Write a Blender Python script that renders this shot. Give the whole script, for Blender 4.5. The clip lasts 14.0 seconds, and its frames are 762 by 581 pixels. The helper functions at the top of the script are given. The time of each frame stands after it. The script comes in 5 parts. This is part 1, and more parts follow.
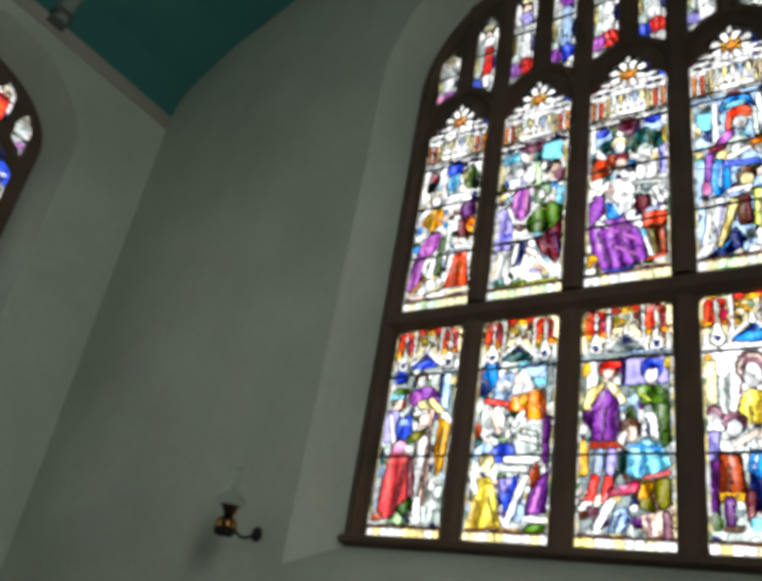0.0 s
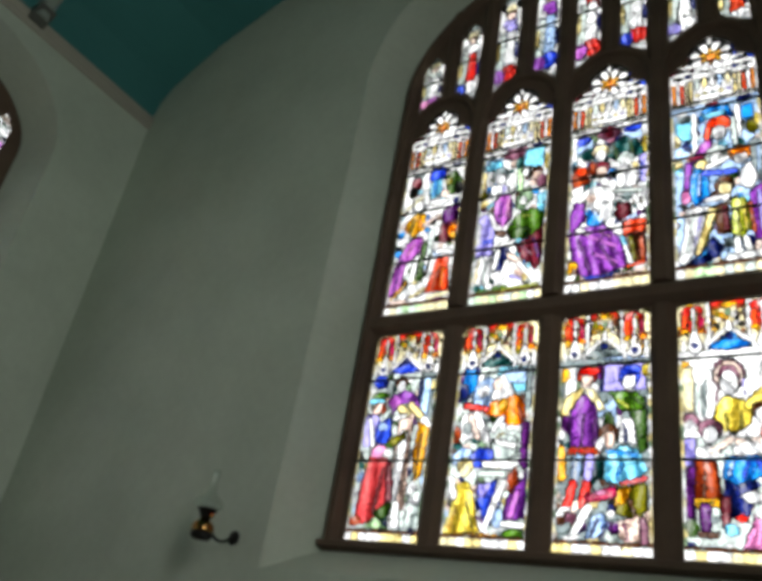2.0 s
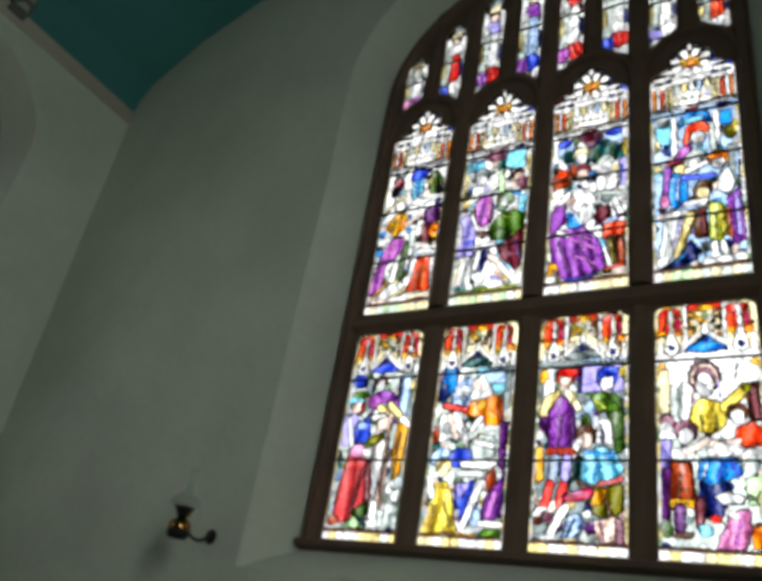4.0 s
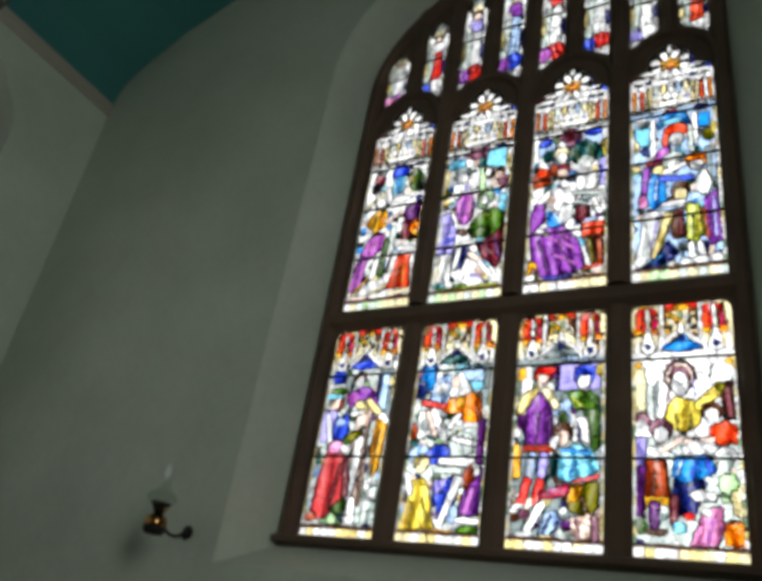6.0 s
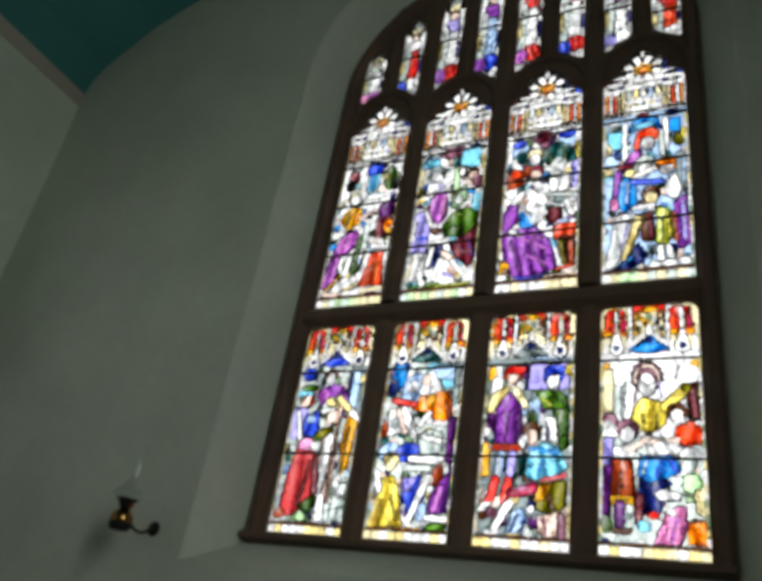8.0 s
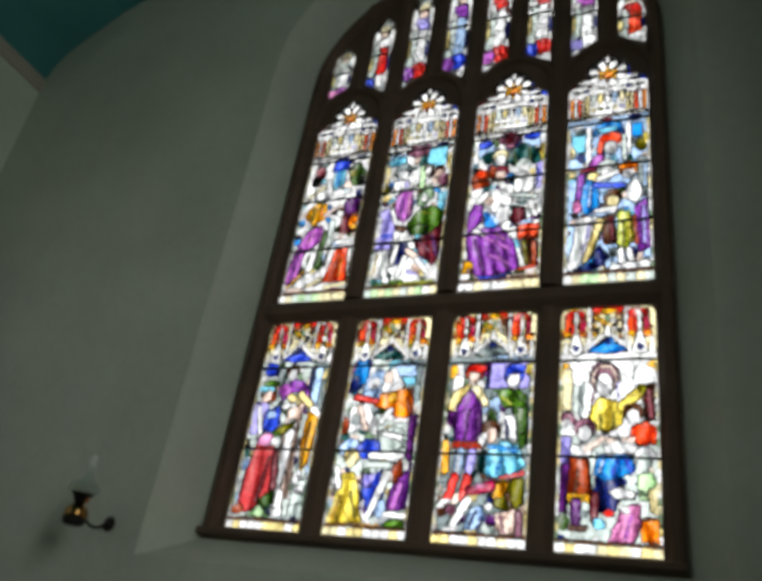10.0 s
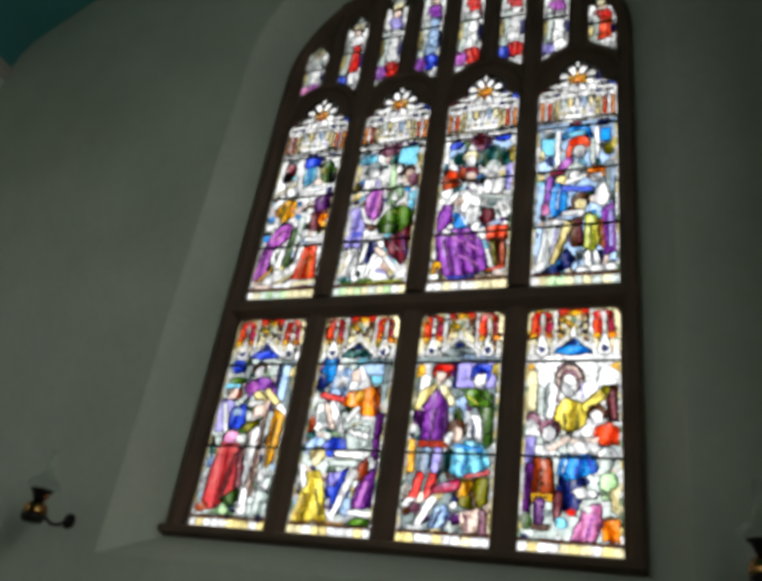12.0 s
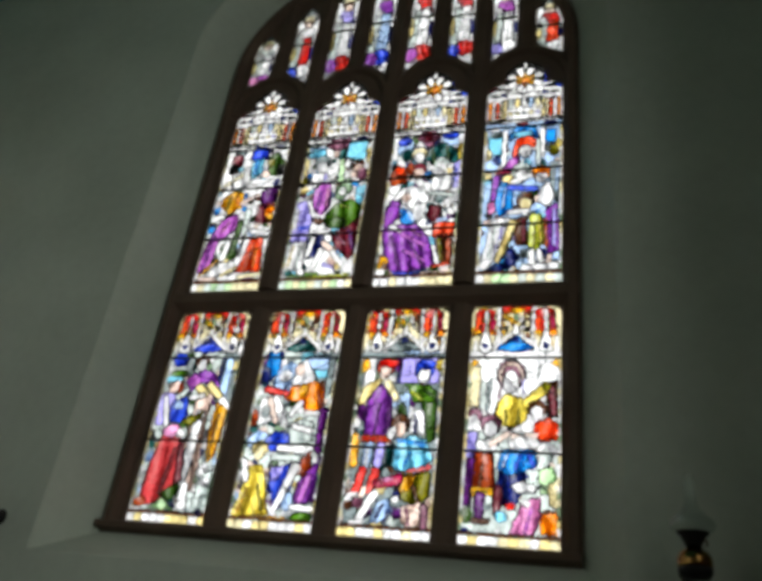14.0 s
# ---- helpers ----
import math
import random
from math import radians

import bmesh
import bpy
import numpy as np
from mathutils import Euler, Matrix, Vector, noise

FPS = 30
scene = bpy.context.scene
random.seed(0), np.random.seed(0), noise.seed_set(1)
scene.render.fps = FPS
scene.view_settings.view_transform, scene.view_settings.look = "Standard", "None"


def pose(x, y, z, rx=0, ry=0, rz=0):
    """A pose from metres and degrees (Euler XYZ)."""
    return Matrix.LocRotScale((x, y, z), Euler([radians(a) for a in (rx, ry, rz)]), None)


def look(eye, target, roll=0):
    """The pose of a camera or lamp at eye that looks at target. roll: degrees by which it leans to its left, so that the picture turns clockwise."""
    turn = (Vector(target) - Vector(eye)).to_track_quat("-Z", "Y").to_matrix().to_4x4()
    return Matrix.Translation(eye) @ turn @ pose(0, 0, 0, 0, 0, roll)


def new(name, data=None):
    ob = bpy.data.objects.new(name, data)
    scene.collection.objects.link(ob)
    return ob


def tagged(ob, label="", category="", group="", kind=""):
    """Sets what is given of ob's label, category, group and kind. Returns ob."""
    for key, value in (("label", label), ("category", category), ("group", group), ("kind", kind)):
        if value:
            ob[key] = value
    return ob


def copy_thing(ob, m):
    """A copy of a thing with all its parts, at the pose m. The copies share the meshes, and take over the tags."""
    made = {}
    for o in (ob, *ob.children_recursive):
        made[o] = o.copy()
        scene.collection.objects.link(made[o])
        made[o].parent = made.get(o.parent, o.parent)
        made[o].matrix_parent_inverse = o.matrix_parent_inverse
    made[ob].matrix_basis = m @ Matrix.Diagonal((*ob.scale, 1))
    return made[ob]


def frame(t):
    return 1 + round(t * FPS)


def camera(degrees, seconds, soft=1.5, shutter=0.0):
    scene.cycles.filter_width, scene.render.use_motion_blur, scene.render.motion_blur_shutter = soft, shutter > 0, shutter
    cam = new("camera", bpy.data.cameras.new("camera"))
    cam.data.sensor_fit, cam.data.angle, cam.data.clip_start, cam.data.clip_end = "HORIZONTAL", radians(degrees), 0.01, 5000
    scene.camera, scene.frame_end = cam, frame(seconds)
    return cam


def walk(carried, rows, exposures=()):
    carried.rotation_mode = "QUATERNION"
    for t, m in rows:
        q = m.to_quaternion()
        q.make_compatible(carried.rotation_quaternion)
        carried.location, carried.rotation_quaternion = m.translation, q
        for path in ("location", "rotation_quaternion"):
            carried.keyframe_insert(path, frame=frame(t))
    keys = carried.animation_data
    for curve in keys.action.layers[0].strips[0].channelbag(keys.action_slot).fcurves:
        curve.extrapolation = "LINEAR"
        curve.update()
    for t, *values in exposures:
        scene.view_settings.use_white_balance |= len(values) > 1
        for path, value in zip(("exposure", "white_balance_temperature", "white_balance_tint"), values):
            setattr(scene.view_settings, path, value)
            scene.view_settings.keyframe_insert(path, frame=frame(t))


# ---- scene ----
cam = camera(54.36, 14.0, soft=5.0)
EYE = (1.492, -3.884, 1.600)
# seconds and turn about x, y, z: the camera stands still and pans
TURNS = [
    (0.0, 117.54, -9.12, 32.58),
    (0.5, 117.70, -9.26, 32.09),
    (1.0, 117.79, -9.08, 31.68),
    (1.5, 117.77, -8.90, 31.29),
    (2.0, 118.11, -9.09, 30.93),
    (2.5, 118.31, -9.22, 30.59),
    (3.0, 118.35, -9.12, 30.11),
    (5.5, 118.30, -8.90, 28.07),
    (6.0, 118.32, -8.81, 27.60),
    (6.5, 118.35, -8.82, 27.15),
    (7.0, 118.62, -8.76, 26.30),
    (7.5, 118.58, -8.68, 25.80),
    (8.0, 118.49, -8.66, 25.25),
    (10.5, 118.72, -8.28, 21.62),
    (11.0, 118.73, -8.24, 21.13),
    (11.5, 118.82, -8.23, 20.36),
    (12.0, 118.94, -8.06, 19.59),
    (12.5, 119.11, -7.76, 18.47),
    (13.0, 118.98, -7.52, 17.17),
    (13.5, 119.05, -7.23, 16.30),
    (14.0, 119.09, -6.97, 15.40),
]
EXPOSURE = 2.9
walk(cam, [(t, pose(*EYE, rx, ry, rz)) for t, rx, ry, rz in TURNS],
     exposures=[(t, EXPOSURE + e) for t, e in ((0.0, 0.0), (3.0, -0.05), (6.0, -0.2), (8.0, -0.28), (11.0, -0.36), (14.0, -0.40))])

# ---------------------------------------------------------------- world and light
world = bpy.data.worlds.new("overcast_sky")
scene.world = world
world.use_nodes = True
wn, wl = world.node_tree.nodes, world.node_tree.links
sky = wn.new("ShaderNodeTexSky")
sky.sky_type, sky.sun_disc = "NISHITA", False
sky.sun_elevation, sky.sun_rotation = radians(48), radians(140)
sky.dust_density, sky.air_density = 3.0, 1.0
pale = wn.new("ShaderNodeHueSaturation")
pale.inputs["Saturation"].default_value = 0.12
wl.new(sky.outputs[0], pale.inputs["Color"])
cloud = wn.new("ShaderNodeMix")            # an even cloud layer over most of the sky
cloud.data_type = "RGBA"
cloud.inputs["Factor"].default_value = 0.85
cloud.inputs[7].default_value = (6.0, 5.9, 5.65, 1)
wl.new(pale.outputs[0], cloud.inputs[6])
wl.new(cloud.outputs[2], wn["Background"].inputs["Color"])
wn["Background"].inputs["Strength"].default_value = 0.087

sun = new("sun", bpy.data.lights.new("sun", "SUN"))
sun.data.energy, sun.data.angle, sun.data.color = 1.0, radians(15), (1.0, 0.97, 0.92)
sun.matrix_world = look((0, 0, 30), (-12, 14, 0))

GLASS_Z = 2.355          # bottom of the lower lights above the floor
WALL_Y = -0.36           # inner face of the window wall
ROOM_X = 4.36            # half the width of the room
BACK_Y = -9.4
EAST_X = 2.9             # inner face of the unseen right wall, set close in to shape the light
EAVE_Z = GLASS_Z + 4.05


def area_lamp(name, m, sx, sy, watts):
    lamp = new(name, bpy.data.lights.new(name, "AREA"))
    lamp.data.shape, lamp.data.size, lamp.data.size_y = "RECTANGLE", sx, sy
    lamp.data.energy, lamp.data.color = watts, (0.97, 1.0, 0.95)
    lamp.matrix_world = m


# sky-light stand-ins: area lamps in assumed, unseen openings of the side walls
# set from the oil lamp's shadow direction, recessed to spare the nearby wall
area_lamp("daylight_right", look((EAST_X + 0.42, -3.9, 3.8), (0, -3.9, 3.8)), 1.3, 2.4, 13.5)
# unseen fill, added to brighten the right of the window wall
area_lamp("fill_left", look((-ROOM_X - 0.15, -7.5, 3.9), (0, -7.5, 3.9)), 1.3, 2.6, 5.5)


# ---------------------------------------------------------------- materials
def mat(name):
    m = bpy.data.materials.new(name)
    m.use_nodes = True
    return m, m.node_tree.nodes, m.node_tree.links, m.node_tree.nodes["Principled BSDF"]


def mottled(name, base, other, scale, rough=0.85, bump=0.15, fine=60.0, metal=0.0, spec=0.3):
    """Two scales of variation between two colours, with a fine relief."""
    m, n, l, b = mat(name)
    co = n.new("ShaderNodeTexCoord")
    big = n.new("ShaderNodeTexNoise")
    big.inputs["Scale"].default_value, big.inputs["Detail"].default_value = scale, 5
    small = n.new("ShaderNodeTexNoise")
    small.inputs["Scale"].default_value, small.inputs["Detail"].default_value = fine, 4
    both = n.new("ShaderNodeMath")
    both.operation = "MULTIPLY_ADD"
    both.inputs[1].default_value = 0.3
    ramp = n.new("ShaderNodeValToRGB")
    ramp.color_ramp.elements[0].position, ramp.color_ramp.elements[1].position = 0.4, 0.85
    ramp.color_ramp.elements[0].color, ramp.color_ramp.elements[1].color = (*base, 1), (*other, 1)
    for t in (big, small):
        l.new(co.outputs["Object"], t.inputs["Vector"])
    l.new(small.outputs["Fac"], both.inputs[0])
    l.new(big.outputs["Fac"], both.inputs[2])
    l.new(both.outputs[0], ramp.inputs["Fac"])
    l.new(ramp.outputs["Color"], b.inputs["Base Color"])
    relief = n.new("ShaderNodeBump")
    relief.inputs["Strength"].default_value, relief.inputs["Distance"].default_value = bump, 0.01
    l.new(both.outputs[0], relief.inputs["Height"])
    l.new(relief.outputs["Normal"], b.inputs["Normal"])
    b.inputs["Roughness"].default_value, b.inputs["Metallic"].default_value = rough, metal
    b.inputs["Specular IOR Level"].default_value = spec
    return m


PLASTER = mottled("painted_plaster", (0.60, 0.665, 0.565), (0.47, 0.53, 0.445), 1.1, 0.8, 0.2, 18)
TEAL = mottled("teal_paint", (0.058, 0.235, 0.23), (0.045, 0.19, 0.19), 0.7, 0.7, 0.08, 20)
STONE = mottled("brown_stone", (0.15, 0.100, 0.070), (0.095, 0.064, 0.046), 3.0, 0.8, 0.3, 70)
RIB = mottled("grey_painted_timber", (0.32, 0.37, 0.33), (0.24, 0.28, 0.25), 2.0, 0.6, 0.15, 40)
BEIGE = mottled("beige_moulding_paint", (0.44, 0.42, 0.35), (0.37, 0.35, 0.30), 1.5, 0.75, 0.1, 30)
# the corbel's dark colour carries the shadow at the rib's foot
FOOT_SHADE = mottled("rib_foot_shade", (0.13, 0.14, 0.12), (0.08, 0.085, 0.075), 4.0, 0.6, 0.2, 60)
LEAD = mottled("lead", (0.035, 0.035, 0.038), (0.02, 0.02, 0.022), 20, 0.7, 0.2, 120)
IRON = mottled("black_iron", (0.03, 0.03, 0.03), (0.02, 0.018, 0.016), 12, 0.45, 0.2, 90, 0.6)
BRASS = mottled("aged_brass", (0.42, 0.24, 0.07), (0.22, 0.12, 0.04), 9, 0.17, 0.05, 60, 1.0)
# walls out of view are toned dark to cut bounced window light
LOW_BOUNCE = mottled("low_bounce_wall", (0.19, 0.185, 0.155), (0.13, 0.125, 0.105), 2.0, 0.6, 0.2, 40)
FLOOR = mottled("low_bounce_floor", (0.07, 0.05, 0.035), (0.045, 0.032, 0.024), 2.0, 0.6, 0.2, 30)
GRASS = mottled("grass", (0.06, 0.09, 0.03), (0.04, 0.06, 0.02), 0.3, 0.9, 0.3, 8)


def clear_glass():
    """Thin blown glass: nearly all light passes, with a sharp sheen that grows towards the rim."""
    m, n, l, b = mat("clear_lamp_glass")
    clear = n.new("ShaderNodeBsdfTransparent")
    clear.inputs["Color"].default_value = (0.95, 0.97, 0.96, 1)
    gloss = n.new("ShaderNodeBsdfGlossy")
    gloss.inputs["Roughness"].default_value = 0.05
    rim = n.new("ShaderNodeLayerWeight")
    rim.inputs["Blend"].default_value = 0.25
    sheen = n.new("ShaderNodeMath")
    sheen.operation = "MULTIPLY_ADD"
    sheen.inputs[1].default_value, sheen.inputs[2].default_value = 0.22, 0.04
    l.new(rim.outputs["Facing"], sheen.inputs[0])
    mix = n.new("ShaderNodeMixShader")
    l.new(sheen.outputs[0], mix.inputs["Fac"])
    l.new(clear.outputs[0], mix.inputs[1])
    l.new(gloss.outputs[0], mix.inputs[2])
    l.new(mix.outputs[0], n["Material Output"].inputs["Surface"])
    return m


CLEAR = clear_glass()
HUES = {
    "white": (0.95, 0.96, 1.0), "cream": (0.95, 0.88, 0.62), "pale": (0.72, 0.80, 0.80), "flesh": (0.92, 0.76, 0.70),
    "grey": (0.30, 0.36, 0.38), "red": (0.78, 0.045, 0.03), "rose": (0.60, 0.09, 0.10), "crimson": (0.50, 0.02, 0.12),
    "scarlet": (0.95, 0.14, 0.04), "rust": (0.45, 0.10, 0.03), "maroon": (0.22, 0.035, 0.06), "brown": (0.16, 0.07, 0.035),
    "orange": (0.95, 0.36, 0.02), "gold": (0.85, 0.50, 0.03), "yellow": (0.85, 0.72, 0.14), "straw": (0.90, 0.78, 0.40),
    "olive": (0.26, 0.25, 0.02), "green": (0.12, 0.26, 0.03), "forest": (0.07, 0.15, 0.03), "lime": (0.55, 0.62, 0.06),
    "mint": (0.62, 0.85, 0.55), "teal": (0.03, 0.16, 0.16), "cyan": (0.30, 0.72, 0.92), "azure": (0.03, 0.36, 0.85),
    "blue": (0.06, 0.14, 0.80), "navy": (0.02, 0.035, 0.20), "sky": (0.52, 0.70, 0.98), "lilac": (0.50, 0.46, 0.92),
    "violet": (0.36, 0.10, 0.54), "plum": (0.17, 0.04, 0.24), "magenta": (0.60, 0.20, 0.68), "pink": (0.88, 0.42, 0.72),
    "mauve": (0.34, 0.16, 0.24), "dark": (0.03, 0.03, 0.03), "sage": (0.25, 0.36, 0.24),
}


def stained(name, rgb):
    """Coloured glass with streaks and brushed brown paint; both faces of the pane tint what passes."""
    m, n, l, b = mat("glass_" + name)
    co = n.new("ShaderNodeTexCoord")
    info = n.new("ShaderNodeObjectInfo")
    stretch = n.new("ShaderNodeMapping")
    stretch.inputs["Scale"].default_value = (1.0, 1.0, 0.38)
    l.new(co.outputs["Object"], stretch.inputs["Vector"])
    fold = n.new("ShaderNodeTexNoise")
    fold.inputs["Scale"].default_value, fold.inputs["Detail"].default_value = 26, 3
    fold.inputs["Distortion"].default_value = 0.8
    l.new(stretch.outputs[0], fold.inputs["Vector"])
    tone = n.new("ShaderNodeMapRange")
    tone.inputs["From Min"].default_value, tone.inputs["From Max"].default_value = 0.33, 0.66
    tone.inputs["To Min"].default_value, tone.inputs["To Max"].default_value = 0.80, 1.05
    l.new(fold.outputs["Fac"], tone.inputs["Value"])
    each = n.new("ShaderNodeMapRange")
    each.inputs["To Min"].default_value, each.inputs["To Max"].default_value = 0.88, 1.06
    l.new(info.outputs["Random"], each.inputs["Value"])
    mul = n.new("ShaderNodeMath")
    mul.operation = "MULTIPLY"
    l.new(tone.outputs[0], mul.inputs[0])
    l.new(each.outputs[0], mul.inputs[1])
    tint = n.new("ShaderNodeVectorMath")
    tint.operation = "SCALE"
    tint.inputs[0].default_value = [math.sqrt(c) for c in rgb]
    l.new(mul.outputs[0], tint.inputs["Scale"])
    clear = n.new("ShaderNodeBsdfTransparent")
    l.new(tint.outputs[0], clear.inputs["Color"])
    haze = n.new("ShaderNodeBsdfTranslucent")      # weathered, uneven glass spreads part of the light
    l.new(tint.outputs[0], haze.inputs["Color"])
    spread = n.new("ShaderNodeMixShader")
    spread.inputs["Fac"].default_value = 0.3
    l.new(clear.outputs[0], spread.inputs[1])
    l.new(haze.outputs[0], spread.inputs[2])
    b.inputs["Base Color"].default_value = (*[c * 0.12 for c in rgb], 1)
    b.inputs["Roughness"].default_value = 0.15
    mix = n.new("ShaderNodeMixShader")
    mix.inputs["Fac"].default_value = 0.04
    l.new(spread.outputs[0], mix.inputs[1])
    l.new(b.outputs[0], mix.inputs[2])
    l.new(mix.outputs[0], n["Material Output"].inputs["Surface"])
    return m


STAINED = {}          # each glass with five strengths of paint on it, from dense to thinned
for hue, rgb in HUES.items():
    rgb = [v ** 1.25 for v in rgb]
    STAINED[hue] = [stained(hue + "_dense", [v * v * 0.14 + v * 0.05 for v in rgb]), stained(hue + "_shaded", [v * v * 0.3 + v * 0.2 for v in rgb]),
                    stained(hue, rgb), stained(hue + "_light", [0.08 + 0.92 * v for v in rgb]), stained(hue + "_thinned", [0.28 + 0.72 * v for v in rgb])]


# ---------------------------------------------------------------- helpers
def link_mesh(name, verts, faces, material, parent=None, label="", smooth=False):
    me = bpy.data.meshes.new(name)
    me.from_pydata(verts, [], faces)
    me.materials.append(material)
    if smooth:
        me.shade_smooth()
    ob = new(name, me)
    if parent:
        ob.parent = parent
    return tagged(ob, label)


def part(name, bm, material, parent=None, label="", smooth=False):
    me = bpy.data.meshes.new(name)
    bmesh.ops.recalc_face_normals(bm, faces=bm.faces)
    bm.to_mesh(me)
    bm.free()
    me.materials.append(material)
    if smooth:
        me.shade_smooth()
    ob = new(name, me)
    if parent:
        ob.parent = parent
    return tagged(ob, label)


def plate(name, outlines, depth, bevel, m, material, parent=None, label=""):
    """A plate with holes from closed outlines in its own plane, depth thick about it, with chamfered arrises; m sets it upright."""
    cu = bpy.data.curves.new(name, "CURVE")
    cu.dimensions, cu.fill_mode = "2D", "BOTH"
    cu.extrude, cu.bevel_depth, cu.bevel_resolution = depth / 2 - bevel, bevel, 1
    cu.offset = -bevel
    for pts in outlines:
        sp = cu.splines.new("POLY")
        sp.points.add(len(pts) - 1)
        for p, (a, b) in zip(sp.points, pts):
            p.co = (a, b, 0, 1)
        sp.use_cyclic_u = True
    tmp = new(name, cu)
    me = bpy.data.meshes.new_from_object(tmp.evaluated_get(bpy.context.evaluated_depsgraph_get()))
    bpy.data.objects.remove(tmp)
    bpy.data.curves.remove(cu)
    me.name = name
    me.transform(m)
    me.materials.clear()
    me.materials.append(material)
    ob = new(name, me)
    if parent:
        ob.parent = parent
    return tagged(ob, label)


def box(bm, x0, x1, y0, y1, z0, z1):
    vs = [bm.verts.new((x, y, z)) for x in (x0, x1) for y in (y0, y1) for z in (z0, z1)]
    for f in ((0, 1, 3, 2), (4, 6, 7, 5), (0, 4, 5, 1), (2, 3, 7, 6), (0, 2, 6, 4), (1, 5, 7, 3)):
        bm.faces.new([vs[i] for i in f])


def lathe(profile, steps=28, axis=(0, 0)):
    bm = bmesh.new()
    rings = [[bm.verts.new((axis[0] + r * math.cos(a), axis[1] + r * math.sin(a), z)) for a in
              (2 * math.pi * k / steps for k in range(steps))] for r, z in profile]
    for lo, hi in zip(rings, rings[1:]):
        for k in range(steps):
            bm.faces.new((lo[k], lo[(k + 1) % steps], hi[(k + 1) % steps], hi[k]))
    return bm


def tube(points, radius, sides=10):
    bm = bmesh.new()
    rings = []
    for i, p in enumerate(points):
        d = (Vector(points[min(i + 1, len(points) - 1)]) - Vector(points[max(i - 1, 0)])).normalized()
        a = d.orthogonal().normalized()
        b = d.cross(a)
        rings.append([bm.verts.new(Vector(p) + radius * (math.cos(t) * a + math.sin(t) * b)) for t in
                      (2 * math.pi * k / sides for k in range(sides))])
    for lo, hi in zip(rings, rings[1:]):
        for k in range(sides):
            bm.faces.new((lo[k], lo[(k + 1) % sides], hi[(k + 1) % sides], hi[k]))
    bm.faces.new(rings[0])
    bm.faces.new(rings[-1])
    return bm


def arch(cx, half, bottom, spring, rise, n=22):
    """A closed outline: straight jambs and a depressed arch with a slight point."""
    pts = [(cx - half, bottom), (cx + half, bottom)]
    for k in range(2 * n + 1):
        a = math.pi * k / (2 * n)
        c, s = math.cos(a), math.sin(a)
        pts.append((cx + half * c, spring + rise * (s * 0.93 + 0.07 * (1 - abs(c)))))
    return pts


UPRIGHT = Matrix.Rotation(radians(90), 4, "X")            # a plan (x, z) set up in the xz plane
SIDEWAYS = Matrix.Rotation(radians(90), 4, "Z") @ UPRIGHT  # ... in the yz plane

# ---------------------------------------------------------------- structure
PROFILE = [(4.36, 4.05), (4.31, 4.26), (4.20, 4.42), (4.04, 4.55), (3.65, 4.84), (2.95, 5.16), (2.1, 5.52), (1.2, 5.92), (0.5, 6.10)]
GABLE = [(-x, z + GLASS_Z) for x, z in PROFILE] + [(x, z + GLASS_Z) for x, z in reversed(PROFILE)]
Z = GLASS_Z
SPLAY = arch(0, 1.555, Z - 0.26, Z + 3.60, 1.46)
INNER = arch(-0.010, 1.366, Z - 0.075, Z + 3.60, 1.25)


def at_y(y0, y1):
    return Matrix.Translation((0, (y0 + y1) / 2, 0)) @ UPRIGHT


def at_x(x0, x1):
    return Matrix.Translation(((x0 + x1) / 2, 0, 0)) @ SIDEWAYS


gable_wall = [(-ROOM_X - 0.6, -0.1), (EAST_X + 0.66, -0.1), (EAST_X + 0.66, Z + 5.2), (0.5, Z + 6.6), (-0.5, Z + 6.6), (-ROOM_X - 0.6, EAVE_Z + 0.4)]
tagged(plate("wall_north", [gable_wall, SPLAY], 0.66, 0.0, at_y(WALL_Y, WALL_Y + 0.66), PLASTER),
       "pale grey-green painted plaster gable wall with window opening", "wall", kind="structure")
tagged(plate("wall_south", [gable_wall], 0.5, 0.0, at_y(BACK_Y - 0.5, BACK_Y), LOW_BOUNCE),
       "unseen end wall toned dark to cut bounced light", "wall", kind="structure")

LW_Y = -2.09
SIDE_SPLAY = arch(LW_Y, 0.94, 2.1, Z + 2.99, 0.80)
SIDE_INNER = arch(LW_Y, 0.81, 2.3, Z + 2.99, 0.62)
# assumed openings, out of view, that hold the area lamps
EAST_HOLE = [(-4.55, 2.6), (-3.25, 2.6), (-3.25, 5.0), (-4.55, 5.0)]
WEST_HOLE = [(-8.15, 2.6), (-6.85, 2.6), (-6.85, 5.2), (-8.15, 5.2)]
side_wall = [(BACK_Y - 0.5, -0.1), (0.3, -0.1), (0.3, EAVE_Z + 0.05), (BACK_Y - 0.5, EAVE_Z + 0.05)]
tagged(plate("wall_west", [side_wall, SIDE_SPLAY, WEST_HOLE], 0.66, 0.0, at_x(-ROOM_X - 0.66, -ROOM_X), PLASTER),
       "pale grey-green painted plaster side wall with arched window", "wall", kind="structure")
# added out of view: its nearness dims the right of the window wall
east_wall = [(BACK_Y, -0.1), (WALL_Y, -0.1), (WALL_Y, Z + 5.25), (BACK_Y, Z + 5.25)]
tagged(plate("wall_east", [east_wall, EAST_HOLE], 0.66, 0.0, at_x(EAST_X, EAST_X + 0.66), LOW_BOUNCE),
       "unseen right wall toned dark, set close in to shape the light, plain opening", "wall", kind="structure")


